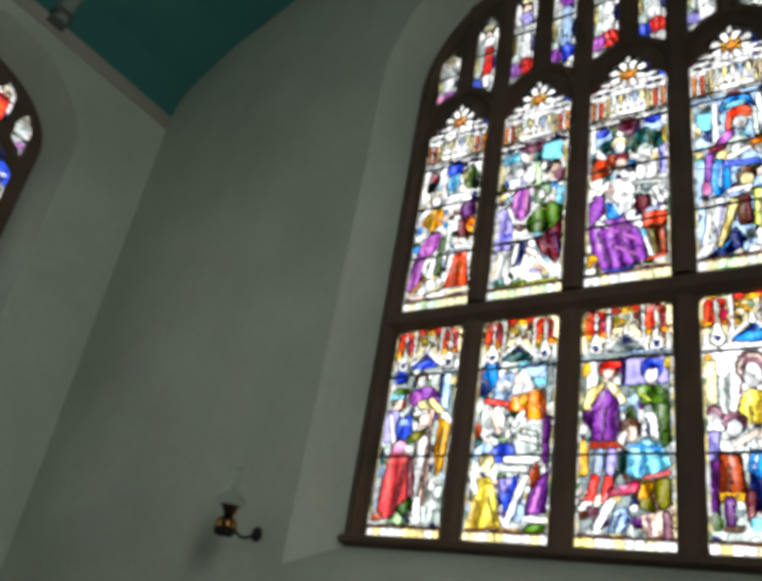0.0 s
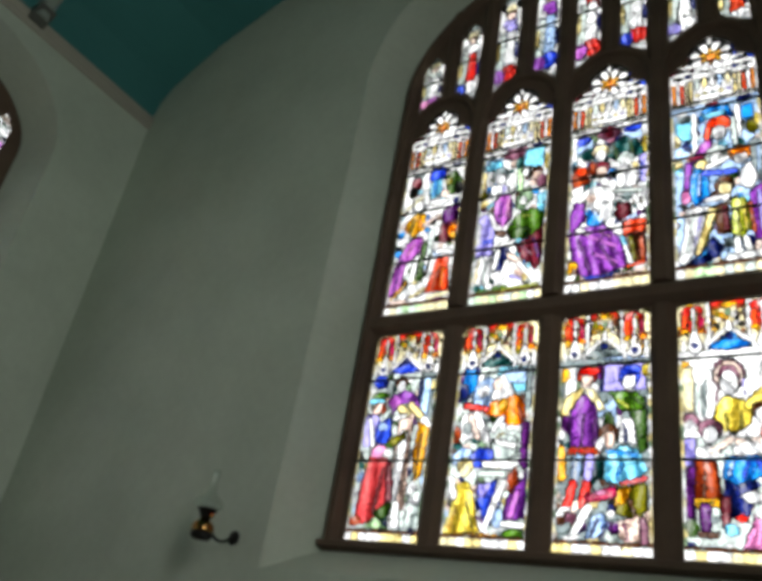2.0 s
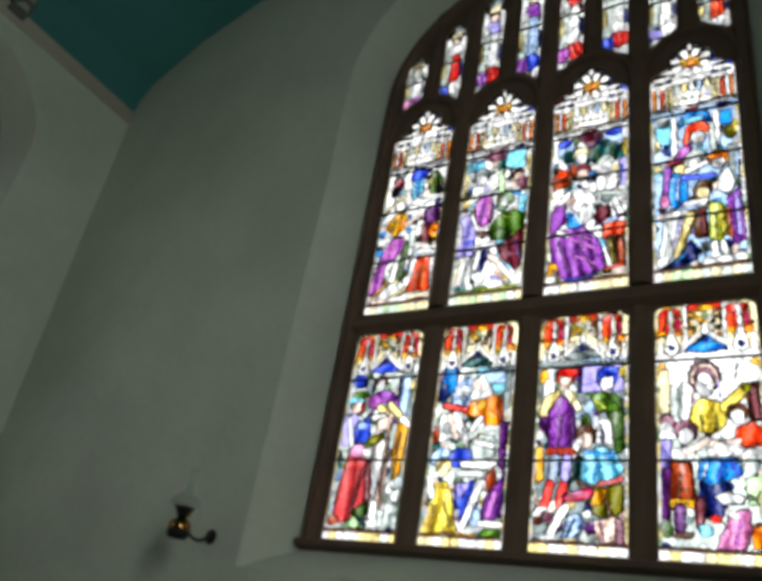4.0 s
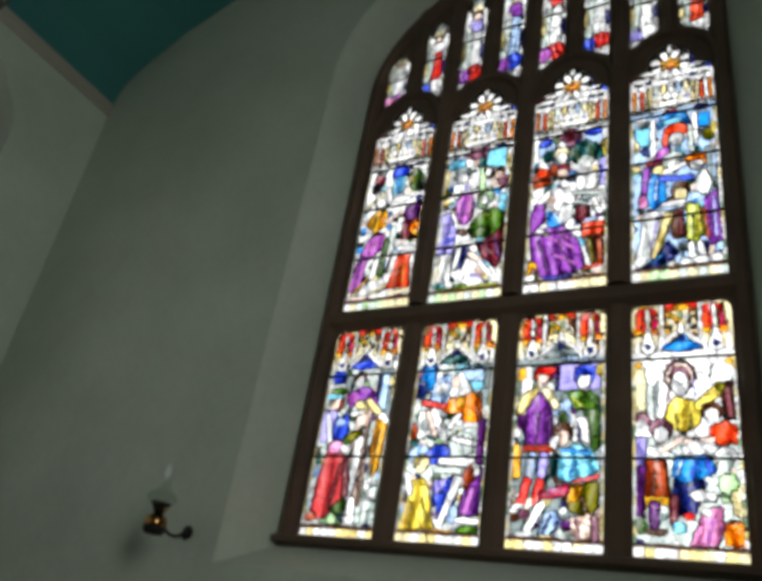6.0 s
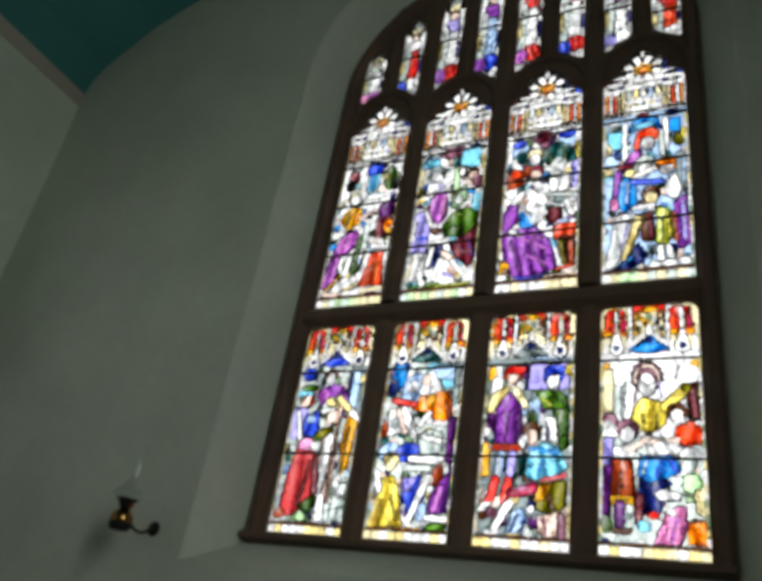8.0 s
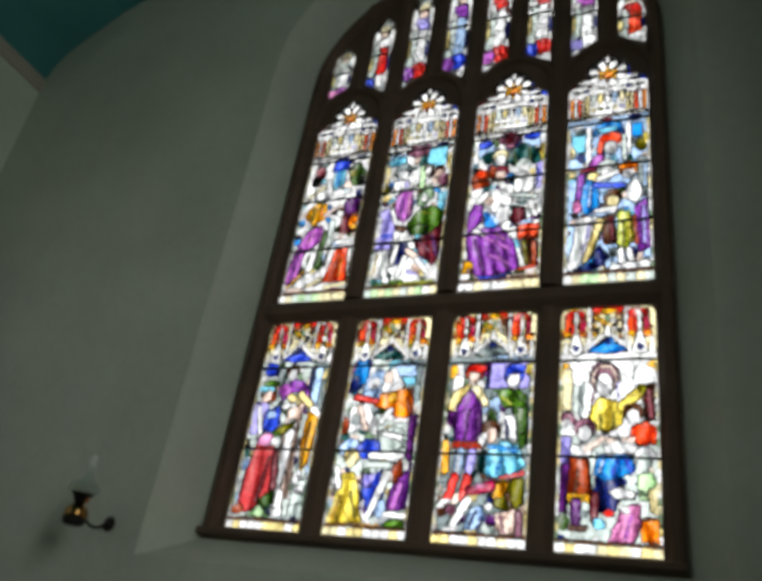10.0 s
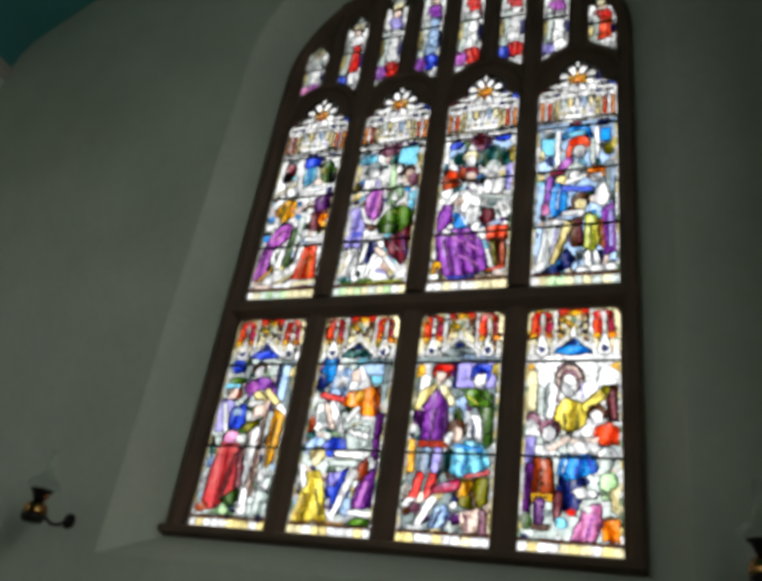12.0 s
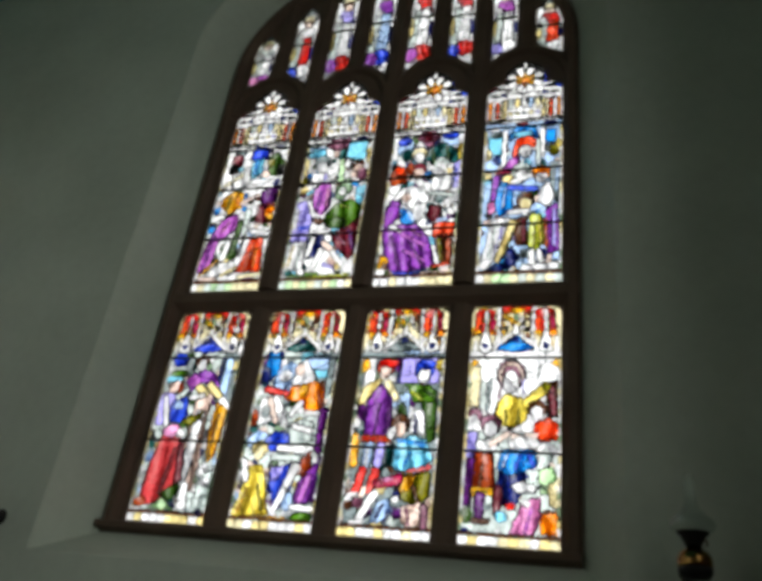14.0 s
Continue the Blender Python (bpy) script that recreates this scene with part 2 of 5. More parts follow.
def ceiling():
    bm = bmesh.new()
    ys = (0.3, BACK_Y - 0.5)
    under = [[bm.verts.new((x, y, z)) for x, z in GABLE] for y in ys]
    over = [[bm.verts.new((x * 1.05, y, z + 0.30)) for x, z in GABLE] for y in ys]
    n = len(GABLE)
    for k in range(n - 1):
        bm.faces.new((under[0][k], under[0][k + 1], under[1][k + 1], under[1][k]))
        bm.faces.new((over[0][k], over[1][k], over[1][k + 1], over[0][k + 1]))
    for r in (0, 1):
        for k in range(n - 1):
            bm.faces.new((under[r][k], over[r][k], over[r][k + 1], under[r][k + 1]))
    for k in (0, n - 1):
        bm.faces.new((under[0][k], under[1][k], over[1][k], over[0][k]))
    return tagged(part("ceiling", bm, TEAL, smooth=False), "dark teal painted sloping ceiling", "ceiling", kind="structure")


ceiling()


def slab(name, x0, x1, y0, y1, z0, z1, material, label, category):
    bm = bmesh.new()
    box(bm, x0, x1, y0, y1, z0, z1)
    return tagged(part(name, bm, material), label, category, kind="structure")


# the floor is out of view, kept dark so little light bounces up
slab("floor", -ROOM_X - 0.6, EAST_X + 0.6, BACK_Y - 0.5, 0.25, -0.2, 0.0, FLOOR, "unseen floor, dark to limit bounced light", "floor")
slab("ground", -900, 900, -900, 900, -0.9, -0.5, GRASS, "short grass outside the church", "ground")


def reveal(name, outer, inner, m_outer, m_inner, label):
    """The splayed jambs, head and sloping sill between the wall face and the window frame."""
    a = [m_outer @ Vector((u, w, 0)) for u, w in outer]
    b = [m_inner @ Vector((u, w, 0)) for u, w in inner]
    n = len(a)
    faces = [(k, (k + 1) % n, n + (k + 1) % n, n + k) for k in range(n)]
    return tagged(link_mesh(name, a + b, faces, PLASTER), label, "window reveal", kind="structure")


reveal("reveal_1", SPLAY, INNER, at_y(WALL_Y, WALL_Y), at_y(-0.012, -0.012), "pale plastered splayed window reveal with sloping sill")
reveal("reveal_2", SIDE_SPLAY, SIDE_INNER, at_x(-ROOM_X, -ROOM_X), at_x(-ROOM_X - 0.345, -ROOM_X - 0.345), "pale plastered splayed reveal of the side window")

# ---------------------------------------------------------------- window stonework
PITCH, LIGHT_W, LOW_H = 0.66, 0.514, 1.376
UP_0, UP_1 = 1.540, 3.388


def lower_opening(cx, w, z0, z1):
    h, r = w / 2, 0.045
    return [(cx - h, z0), (cx + h, z0), (cx + h, z1 - r), (cx + h - r * 0.3, z1 - r * 0.3), (cx + h - r, z1),
            (cx - h + r, z1), (cx - h + r * 0.3, z1 - r * 0.3), (cx - h, z1 - r)]


CUSPS = [(0.0, 0.259), (-0.30, 0.259), (-0.255, 0.248), (-0.225, 0.215), (-0.205, 0.165), (-0.19, 0.140), (-0.165, 0.146), (-0.12, 0.142),
         (-0.075, 0.120), (-0.035, 0.080), (0.0, 0.015)]


def cusped_opening(cx, w, z0, z1, cusp=1.0):
    side = [(z0 if k == 0 else z1 + dz * cusp, h * w / 0.518) for k, (dz, h) in enumerate(CUSPS)]
    return [(cx + h, z) for z, h in side] + [(cx - h, z) for z, h in reversed(side)]


def tracery_opening(cx, w, z0, z1, lean):
    """A narrow tracery light with a sloping foot and a pointed head."""
    h = w / 2
    zl, zr = (z0, z0 - 0.13) if lean > 0 else (z0 - 0.13, z0)
    return [(cx - h, zl), (cx + h, zr), (cx + h, z1 - 0.13), (cx + h * 0.72, z1 - 0.06), (cx, z1), (cx - h * 0.72, z1 - 0.06), (cx - h, z1 - 0.13)]


TOPS = [4.03, 4.30, 4.50, 4.58, 4.58, 4.50, 4.30, 4.03]
lights = [(k - 1.5) * PITCH for k in range(4)]
small = [((k - 3.5) * PITCH / 2, 0.182, 3.562, TOPS[k], 1 if k % 2 else -1) for k in range(8)]


def lift(pts, dz):
    return [(a, b + dz) for a, b in pts]


window_1 = tagged(new("window_1"), "tall traceried church window with eight stained glass lights", "window", kind="structure")
holes = [lift(lower_opening(x, LIGHT_W, 0.0, LOW_H), Z) for x in lights]
holes += [lift(cusped_opening(x, LIGHT_W, UP_0, UP_1), Z) for x in lights]
holes += [lift(tracery_opening(*s), Z) for s in small]
plate("tracery", [arch(0, 1.60, Z - 0.30, Z + 3.6, 1.50)] + holes, 0.024, 0.0, at_y(-0.012, 0.012), STONE, window_1, "dark brown stone tracery plate")


def bar(name, pts, width, y0, y1, parent, material=STONE, closed=False, label=""):
    """A moulded bar along points (x, z): flat nose at y0, chamfered back to full width at y1."""
    bm = bmesh.new()
    n = len(pts)
    rings = []
    for i, p in enumerate(pts):
        a = pts[(i - 1) % n] if closed or i else p
        b = pts[(i + 1) % n] if closed or i < n - 1 else p
        d = Vector((b[0] - a[0], b[1] - a[1])).normalized()
        s = Vector((-d.y, d.x))
        rings.append([bm.verts.new((p[0] + s.x * o, y, p[1] + s.y * o)) for o, y in
                      ((-width / 2, y1), (-width / 2, y1 - 0.012), (-width * 0.22, y0), (width * 0.22, y0), (width / 2, y1 - 0.012), (width / 2, y1))])
    for i in range(n if closed else n - 1):
        lo, hi = rings[i], rings[(i + 1) % n]
        for k in range(5):
            bm.faces.new((lo[k], lo[k + 1], hi[k + 1], hi[k]))
    if not closed:
        bm.faces.new(rings[0])
        bm.faces.new(rings[-1])
    return part(name, bm, material, parent, label)


MW = 0.13
for k in (-1, 0, 1):
    bar("mullion", [(k * PITCH, Z - 0.06), (k * PITCH, Z + 1.38)], MW, -0.06, -0.010, window_1)
    bar("mullion", [(k * PITCH, Z + 1.53), (k * PITCH, Z + 4.45)], MW, -0.06, -0.010, window_1)
bar("transom", [(-1.35, Z + 1.458), (1.35, Z + 1.458)], 0.135, -0.065, -0.009, window_1)
bar("sill_bar", [(-1.378, Z - 0.043), (1.352, Z - 0.043)], 0.07, -0.10, -0.008, window_1, label="dark stone sill member")
FRAME = arch(-0.008, 1.318, Z - 0.02, Z + 3.60, 1.205)
bar("frame_moulding", FRAME[1:] + FRAME[:1], 0.095, -0.072, -0.011, window_1)
for x in lights:
    hood = [(x + 0.30 * math.cos(math.pi * k / 12), Z + 3.12 + 0.36 * math.sin(math.pi * k / 12) ** 0.9) for k in range(13)]
    bar("light_arch", hood, 0.055, -0.055, -0.0095, window_1)
for k in range(8):
    if k % 2 == 0:
        bar("tracery_bar", [(lights[k // 2], Z + 3.49), (lights[k // 2], Z + 4.5)], 0.105, -0.05, -0.0105, window_1)


# ---------------------------------------------------------------- stained glass
def clip(poly, nx, nz, d, tag):
    """Cut a convex cell [(x, z, tag of the edge that starts here)] to nx*x + nz*z <= d."""
    out = []
    for i, (x, z, g) in enumerate(poly):
        x2, z2, _ = poly[(i + 1) % len(poly)]
        a, b = nx * x + nz * z - d, nx * x2 + nz * z2 - d
        if a <= 0:
            out.append((x, z, g))
            if b > 0:
                t = a / (a - b)
                out.append((x + t * (x2 - x), z + t * (z2 - z), tag))
        elif b <= 0:
            t = a / (a - b)
            out.append((x + t * (x2 - x), z + t * (z2 - z), g))
    return out


def cells(w, h, step, rng):
    """Irregular cells that fill w by h: seeds on a shaken honeycomb, and each seed's own region with its edges' neighbours."""
    seeds, rows = [], int(h / (step * 0.87)) + 1
    for r in range(rows):
        for c in range(int(w / step) + 2):
            x = (c - 0.25 + 0.5 * (r % 2)) * step + rng.uniform(-0.28, 0.28) * step
            z = (r + 0.5) * h / rows + rng.uniform(-0.28, 0.28) * step
            if -0.1 * step < x < w + 0.1 * step:
                seeds.append((min(max(x, 0.002), w - 0.002), min(max(z, 0.002), h - 0.002)))
    grid = {}
    for i, (x, z) in enumerate(seeds):
        grid.setdefault((int(x / step), int(z / step)), []).append(i)
    out = []
    for i, (x, z) in enumerate(seeds):
        poly = [(0, 0, -1), (w, 0, -1), (w, h, -1), (0, h, -1)]
        near = [j for gx in range(int(x / step) - 2, int(x / step) + 3) for gz in range(int(z / step) - 2, int(z / step) + 3)
                for j in grid.get((gx, gz), ()) if j != i]
        near.sort(key=lambda j: (seeds[j][0] - x) ** 2 + (seeds[j][1] - z) ** 2)
        for j in near[:16]:
            a, b = seeds[j]
            poly = clip(poly, a - x, b - z, (a * a + b * b - x * x - z * z) / 2, j)
            if len(poly) < 3:
                break
        out.append(((x, z), poly if len(poly) > 2 else []))
    return out


class Cartoon:
    """The drawing of a light: coloured fields laid over one another, with painted folds. u runs across, v down, both 0 to 1."""

    def __init__(self, seed, aspect):
        self.fields, self.rng, self.aspect, self.top = [], random.Random(seed), aspect, 0.0

    def drop(self, v):
        """A height in the drawing, lifted by the part of the head that the cusps hide."""
        return v - self.top * (1 - v)

    def folds(self, ru, rv, spread=0.13):
        """How the paint runs over a field: the number of folds, their lean, start and depth."""
        if min(ru, rv) < 0.04:
            return ()
        return max(0.6, ru / spread) * self.rng.uniform(0.75, 1.2), self.rng.uniform(-2.0, 2.0), self.rng.uniform(0, 6.28), self.rng.uniform(0.4, 0.7)

    def oval(self, hue, u, v, ru, rv, turn=0.0):
        self.fields.append((hue, u, self.drop(v), ru, rv, math.cos(radians(turn)), math.sin(radians(turn)), 0, self.folds(ru, rv * self.aspect)))
        return self

    def robe(self, hue, u0, u1, v0, v1, w0, w1):
        """A hanging cloth from (u0, v0) to (u1, v1), w0 wide at the shoulders and w1 at the hem."""
        v0, v1 = self.drop(v0), self.drop(v1)
        self.fields.append((hue, u0, (v0 + v1) / 2, w0 / 2, (v1 - v0) / 2, u1, w1 / 2, 2, self.folds((w0 + w1) / 4, (v1 - v0) * self.aspect / 2, 0.07)))
        return self

    def block(self, hue, u0, u1, v0, v1):
        v0, v1 = self.drop(v0), self.drop(v1)
        self.fields.append((hue, (u0 + u1) / 2, (v0 + v1) / 2, (u1 - u0) / 2, (v1 - v0) / 2, 1.0, 0.0, 1, []))
        return self

    def limb(self, hue, u0, v0, u1, v1, w0, w1=None):
        """A tapered stroke with round ends, w0 and w1 wide."""
        self.fields.append((hue, u0, self.drop(v0), w0 / 2, (w0 if w1 is None else w1) / 2, u1, self.drop(v1), 3, ()))
        return self

    def cloth(self, hue, *corners):
        """A cut of cloth with straight sides, its folds running down it."""
        pts = [(u, self.drop(v)) for u, v in corners]
        us, vs = [p[0] for p in pts], [p[1] for p in pts]
        ru, rv = (max(us) - min(us)) / 2, (max(vs) - min(vs)) / 2
        self.fields.append((hue, min(us) + ru, min(vs) + rv, ru, rv, pts, 0, 4, self.folds(ru, rv * self.aspect, 0.085)))
        return self

    def head(self, hair, u, v, r, hue="white"):
        """A plain pale disc under a cap of another colour."""
        return self.oval(hair, u, v - 0.4 * r / self.aspect, r * 1.1, r * 1.15 / self.aspect).oval(hue, u, v + 0.2 * r / self.aspect, r * 0.72, r * 0.95 / self.aspect)

    def ground(self, hue, v0, v1=1.0, hues=("grey", "forest", "white", "white", "pale", "brown", "flesh", "navy", "sky", "teal", "white", "sage", "plum", "straw", "dark")):
        """A field of small broken pieces behind the robes."""
        self.block(hue, 0, 1, v0, v1)
        for k in range(int(150 * (v1 - v0))):
            self.oval(self.rng.choice(hues), self.rng.uniform(0, 1), self.rng.uniform(v0 + 0.02, v1), self.rng.uniform(0.03, 0.08),
                      self.rng.uniform(0.03, 0.09) / self.aspect, self.rng.uniform(-40, 40))
        return self

    def bold(self, k):
        """Whether a field is large enough to have its own broad lead."""
        return k < 0 or max(self.fields[k][3], self.fields[k][4] * self.aspect) > 0.09

    def at(self, u, v):
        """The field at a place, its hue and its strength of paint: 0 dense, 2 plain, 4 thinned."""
        for k in range(len(self.fields) - 1, -1, -1):
            hue, cu, cv, ru, rv, c, s, shape, folds = self.fields[k]
            if shape == 2:
                b = (v - cv) / rv
                down = min(max((b + 1) / 2, 0), 1)
                a = (u - cu - (c - cu) * down) / (ru + (s - ru) * math.sin(down * 1.57))
                far = max(abs(a), abs(b + 0.06 * a * a))
            elif shape == 3:
                du, dv = c - cu, (s - cv) * self.aspect
                t = min(max(((u - cu) * du + (v - cv) * self.aspect * dv) / (du * du + dv * dv + 1e-9), 0), 1)
                far = math.hypot(u - cu - t * du, (v - cv) * self.aspect - t * dv) / (ru + (rv - ru) * t)
            elif shape == 4:
                a, b = (u - cu) / ru, (v - cv) / rv
                far = 2.0
                if abs(a) <= 1 and abs(b) <= 1:
                    inside = False
                    for (x1, y1), (x2, y2) in zip(c, c[1:] + c[:1]):
                        if (y1 > v) != (y2 > v) and u < x1 + (v - y1) * (x2 - x1) / (y2 - y1):
                            inside = not inside
                    if inside:
                        edge = 1.0
                        for (x1, y1), (x2, y2) in zip(c, c[1:] + c[:1]):
                            du, dv = x2 - x1, (y2 - y1) * self.aspect
                            pu, pv = u - x1, (v - y1) * self.aspect
                            t = min(max((pu * du + pv * dv) / (du * du + dv * dv + 1e-9), 0), 1)
                            edge = min(edge, math.hypot(pu - t * du, pv - t * dv))
                        far = 1 - 0.5 * min(edge / 0.05, 1)
            else:
                a, b = u - cu, (v - cv) * self.aspect
                a, b = (a * c + b * s) / ru, (-a * s + b * c) / (rv * self.aspect)
                far = max(abs(a), abs(b)) if shape else a * a + b * b
            if far <= 1:
                if shape == 3:
                    return k, hue, 1 if far > 0.82 else 3 if far < 0.4 else 2
                if not folds:
                    return k, hue, 2
                count, lean, start, depth = folds
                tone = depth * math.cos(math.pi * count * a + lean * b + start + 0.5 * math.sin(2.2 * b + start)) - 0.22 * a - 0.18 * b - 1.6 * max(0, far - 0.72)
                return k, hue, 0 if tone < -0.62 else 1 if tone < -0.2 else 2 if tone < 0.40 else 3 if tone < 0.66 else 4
        return -1, "white", 2


def glass_panel(x0, z0, w, h, cartoon, bars, seed, label, step=0.0115, group=0.19, keep=None, m=None, group_name="stained glass lights of the great window"):
    """One leaded light: panes of coloured glass, the lead between them and iron saddle bars."""
    rng = random.Random(seed)
    m = m or Matrix.Identity(4)
    thing = tagged(new("stained_glass_panel"), label, "stained glass", group_name)
    thing.matrix_world = m
    made = cells(w, h, step, rng)
    hubs = [(rng.uniform(0, w), rng.uniform(0, h)) for _ in range(int(w * h / group ** 2))]
    owner, hues, paint = {}, {}, {}
    for i, ((x, z), poly) in enumerate(made):
        u, v = x / w, 1 - z / h
        if not poly or (keep and not keep(u, v)):
            continue
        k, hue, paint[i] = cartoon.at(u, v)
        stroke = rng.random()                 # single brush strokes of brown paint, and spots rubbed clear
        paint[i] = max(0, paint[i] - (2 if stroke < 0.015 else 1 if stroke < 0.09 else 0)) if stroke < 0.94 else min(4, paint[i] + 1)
        hub = min(range(len(hubs)), key=lambda q: (hubs[q][0] - x) ** 2 + (hubs[q][1] - z) ** 2)
        owner[i], hues[i] = (k, hub), hue
    groups, seen = [], set()
    for i in owner:                       # neighbouring cells of one field and hub make one pane
        if i in seen:
            continue
        seen.add(i)
        todo, members = [i], []
        while todo:
            q = todo.pop()
            members.append(q)
            for _, _, j in made[q][1]:
                if j >= 0 and j not in seen and owner.get(j) == owner[i]:
                    seen.add(j)
                    todo.append(j)
        groups.append(members)
    lead_v, lead_f = [], []
    for members in groups:
        vs, fs, index, paints = [], [], {}, []

        def corner(x, z, y):
            key = (round(x * 20000), round(z * 20000), y)
            if key not in index:
                index[key] = len(vs)
                vs.append((x0 + x, y, z0 + z))
            return index[key]

        for i in members:
            poly = made[i][1]
            n = len(poly)
            front = [corner(x, z, 0.0) for x, z, _ in poly]
            back = [corner(x, z, 0.004) for x, z, _ in poly]
            for loop in (front, back[::-1]):
                ring = [a for a, b in zip(loop, loop[1:] + loop[:1]) if a != b]
                if len(ring) > 2:
                    fs.append(ring)
                    paints.append(paint[i])
            for q in range(n):
                j = poly[q][2]
                if j >= 0 and owner.get(j) == owner[i]:
                    continue
                q2 = (q + 1) % n
                if front[q] != front[q2]:
                    fs.append((front[q], back[q], back[q2], front[q2]))
                    paints.append(paint[i])
                if j > i or j < 0 or j not in owner:
                    (ax, az, _), (bx, bz, _) = poly[q], poly[q2]
                    d = math.hypot(bx - ax, bz - az)
                    if d < 0.001:
                        continue
                    other = owner.get(j)
                    bold = other is None or (other[0] != owner[i][0] and (cartoon.bold(owner[i][0]) and cartoon.bold(other[0])))
                    t = rng.uniform(0.0020, 0.0032) if bold else rng.uniform(0.0007, 0.0012)
                    ox, oz = -(bz - az) / d * t, (bx - ax) / d * t
                    c = len(lead_v)
                    lead_v += [(x0 + px, y, z0 + pz) for y in (-0.003, 0.007) for px, pz in
                               ((ax - ox, az - oz), (bx - ox, bz - oz), (bx + ox, bz + oz), (ax + ox, az + oz))]
                    lead_f += [(c, c + 1, c + 2, c + 3), (c + 7, c + 6, c + 5, c + 4), (c, c + 4, c + 5, c + 1), (c + 3, c + 2, c + 6, c + 7)]
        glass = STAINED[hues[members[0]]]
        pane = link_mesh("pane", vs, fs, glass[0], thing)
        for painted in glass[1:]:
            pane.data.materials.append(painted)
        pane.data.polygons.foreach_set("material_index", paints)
    link_mesh("lead_came", lead_v, lead_f, LEAD, thing, "dark lead strips")
    for v in bars:
        zb = z0 + h * (1 - v)
        bm = bmesh.new()
        box(bm, x0 - 0.01, x0 + w + 0.01, -0.016, -0.0035, zb - 0.006, zb + 0.006)
        part("saddle_bar", bm, IRON, thing)
    return thing


def canopy(c, rng, dome):
    """The painted canopy work over a lower scene: red niches, gold cresting, white gable and pinnacles over a dome."""
    c.block("cream", 0, 1, 0, 0.21)
    for k in range(60):
        c.oval(rng.choice(["straw", "gold", "white", "brown", "olive", "white", "cream", "dark", "white"]), rng.uniform(0.02, 0.98), rng.uniform(0.0, 0.2),
               0.028, 0.011, rng.uniform(-30, 30))
    c.block("red", 0.34, 0.68, 0.0, 0.024).oval("gold", 0.51, 0.022, 0.09, 0.012).oval("rust", 0.40, 0.03, 0.05, 0.01).oval("rust", 0.62, 0.03, 0.05, 0.01)
    for s in (-1, 1):
        u = 0.5 + s * 0.33
        c.block("red", u - 0.13, u + 0.10, 0.03, 0.125).oval("red", u - 0.015, 0.035, 0.11, 0.024).block("scarlet", u - 0.12, u - 0.06, 0.05, 0.12).block("crimson", u + 0.05, u + 0.10, 0.05, 0.11)
        c.block("white", u - 0.025, u + 0.015, 0.02, 0.15).block("straw", u + 0.015, u + 0.035, 0.04, 0.14).oval("gold", u - 0.09, 0.128, 0.05, 0.012).oval("orange", u + 0.08, 0.128, 0.045, 0.012)
        c.limb("white", u, 0.125, u, 0.19, 0.05, 0.16).oval("navy", u, 0.188, 0.035, 0.014).limb("white", u + 0.12, 0.15, u + 0.12, 0.21, 0.04, 0.06).limb("white", u - 0.11, 0.16, u - 0.11, 0.21, 0.03, 0.06)
        c.block("white", 0.5 + s * 0.19 - 0.02, 0.5 + s * 0.19 + 0.02, 0.0, 0.17).block("brown", 0.5 + s * 0.155 - 0.01, 0.5 + s * 0.155 + 0.01, 0.03, 0.12)
    for k in range(5):
        c.oval(("olive", "gold", "sage", "white", "brown")[k], 0.39 + 0.055 * k, 0.055 + 0.012 * (k % 2), 0.03, 0.016)
    for k in range(4):
        c.oval(("white", "olive", "straw", "dark")[k], 0.42 + 0.055 * k, 0.085, 0.024, 0.010)
    for k in range(34):
        c.oval(rng.choice(["gold", "straw", "brown", "rust", "white", "dark", "olive"]), rng.uniform(0.02, 0.98), rng.uniform(0.005, 0.15), 0.020, 0.007, rng.uniform(-60, 60))
    c.cloth(dome, (0.27, 0.21), (0.5, 0.135), (0.73, 0.21)).oval(dome, 0.5, 0.192, 0.21, 0.022).oval("navy", 0.5, 0.158, 0.045, 0.012)
    c.limb("white", 0.5, 0.115, 0.30, 0.188, 0.045).limb("white", 0.5, 0.115, 0.70, 0.188, 0.045).limb("white", 0.5, 0.09, 0.5, 0.125, 0.03, 0.07)


def border(c, rng, foot=("cream", "straw", "white", "white"), top=0.24):
    """The pale edge strips and the tiles along the foot."""
    for k in range(26):
        v = top + k * (0.95 - top) / 26
        for u in (0.008, 0.992):
            c.block(rng.choice(["white", "white", "cream", "straw", "sage", "white"]), u - 0.026, u + 0.026, v, v + 0.03)
    c.block("brown", 0, 1, 0.952, 0.962)
    for k in range(10):
        c.block(rng.choice(foot), k / 10, (k + 1) / 10, 0.964, 1.0)


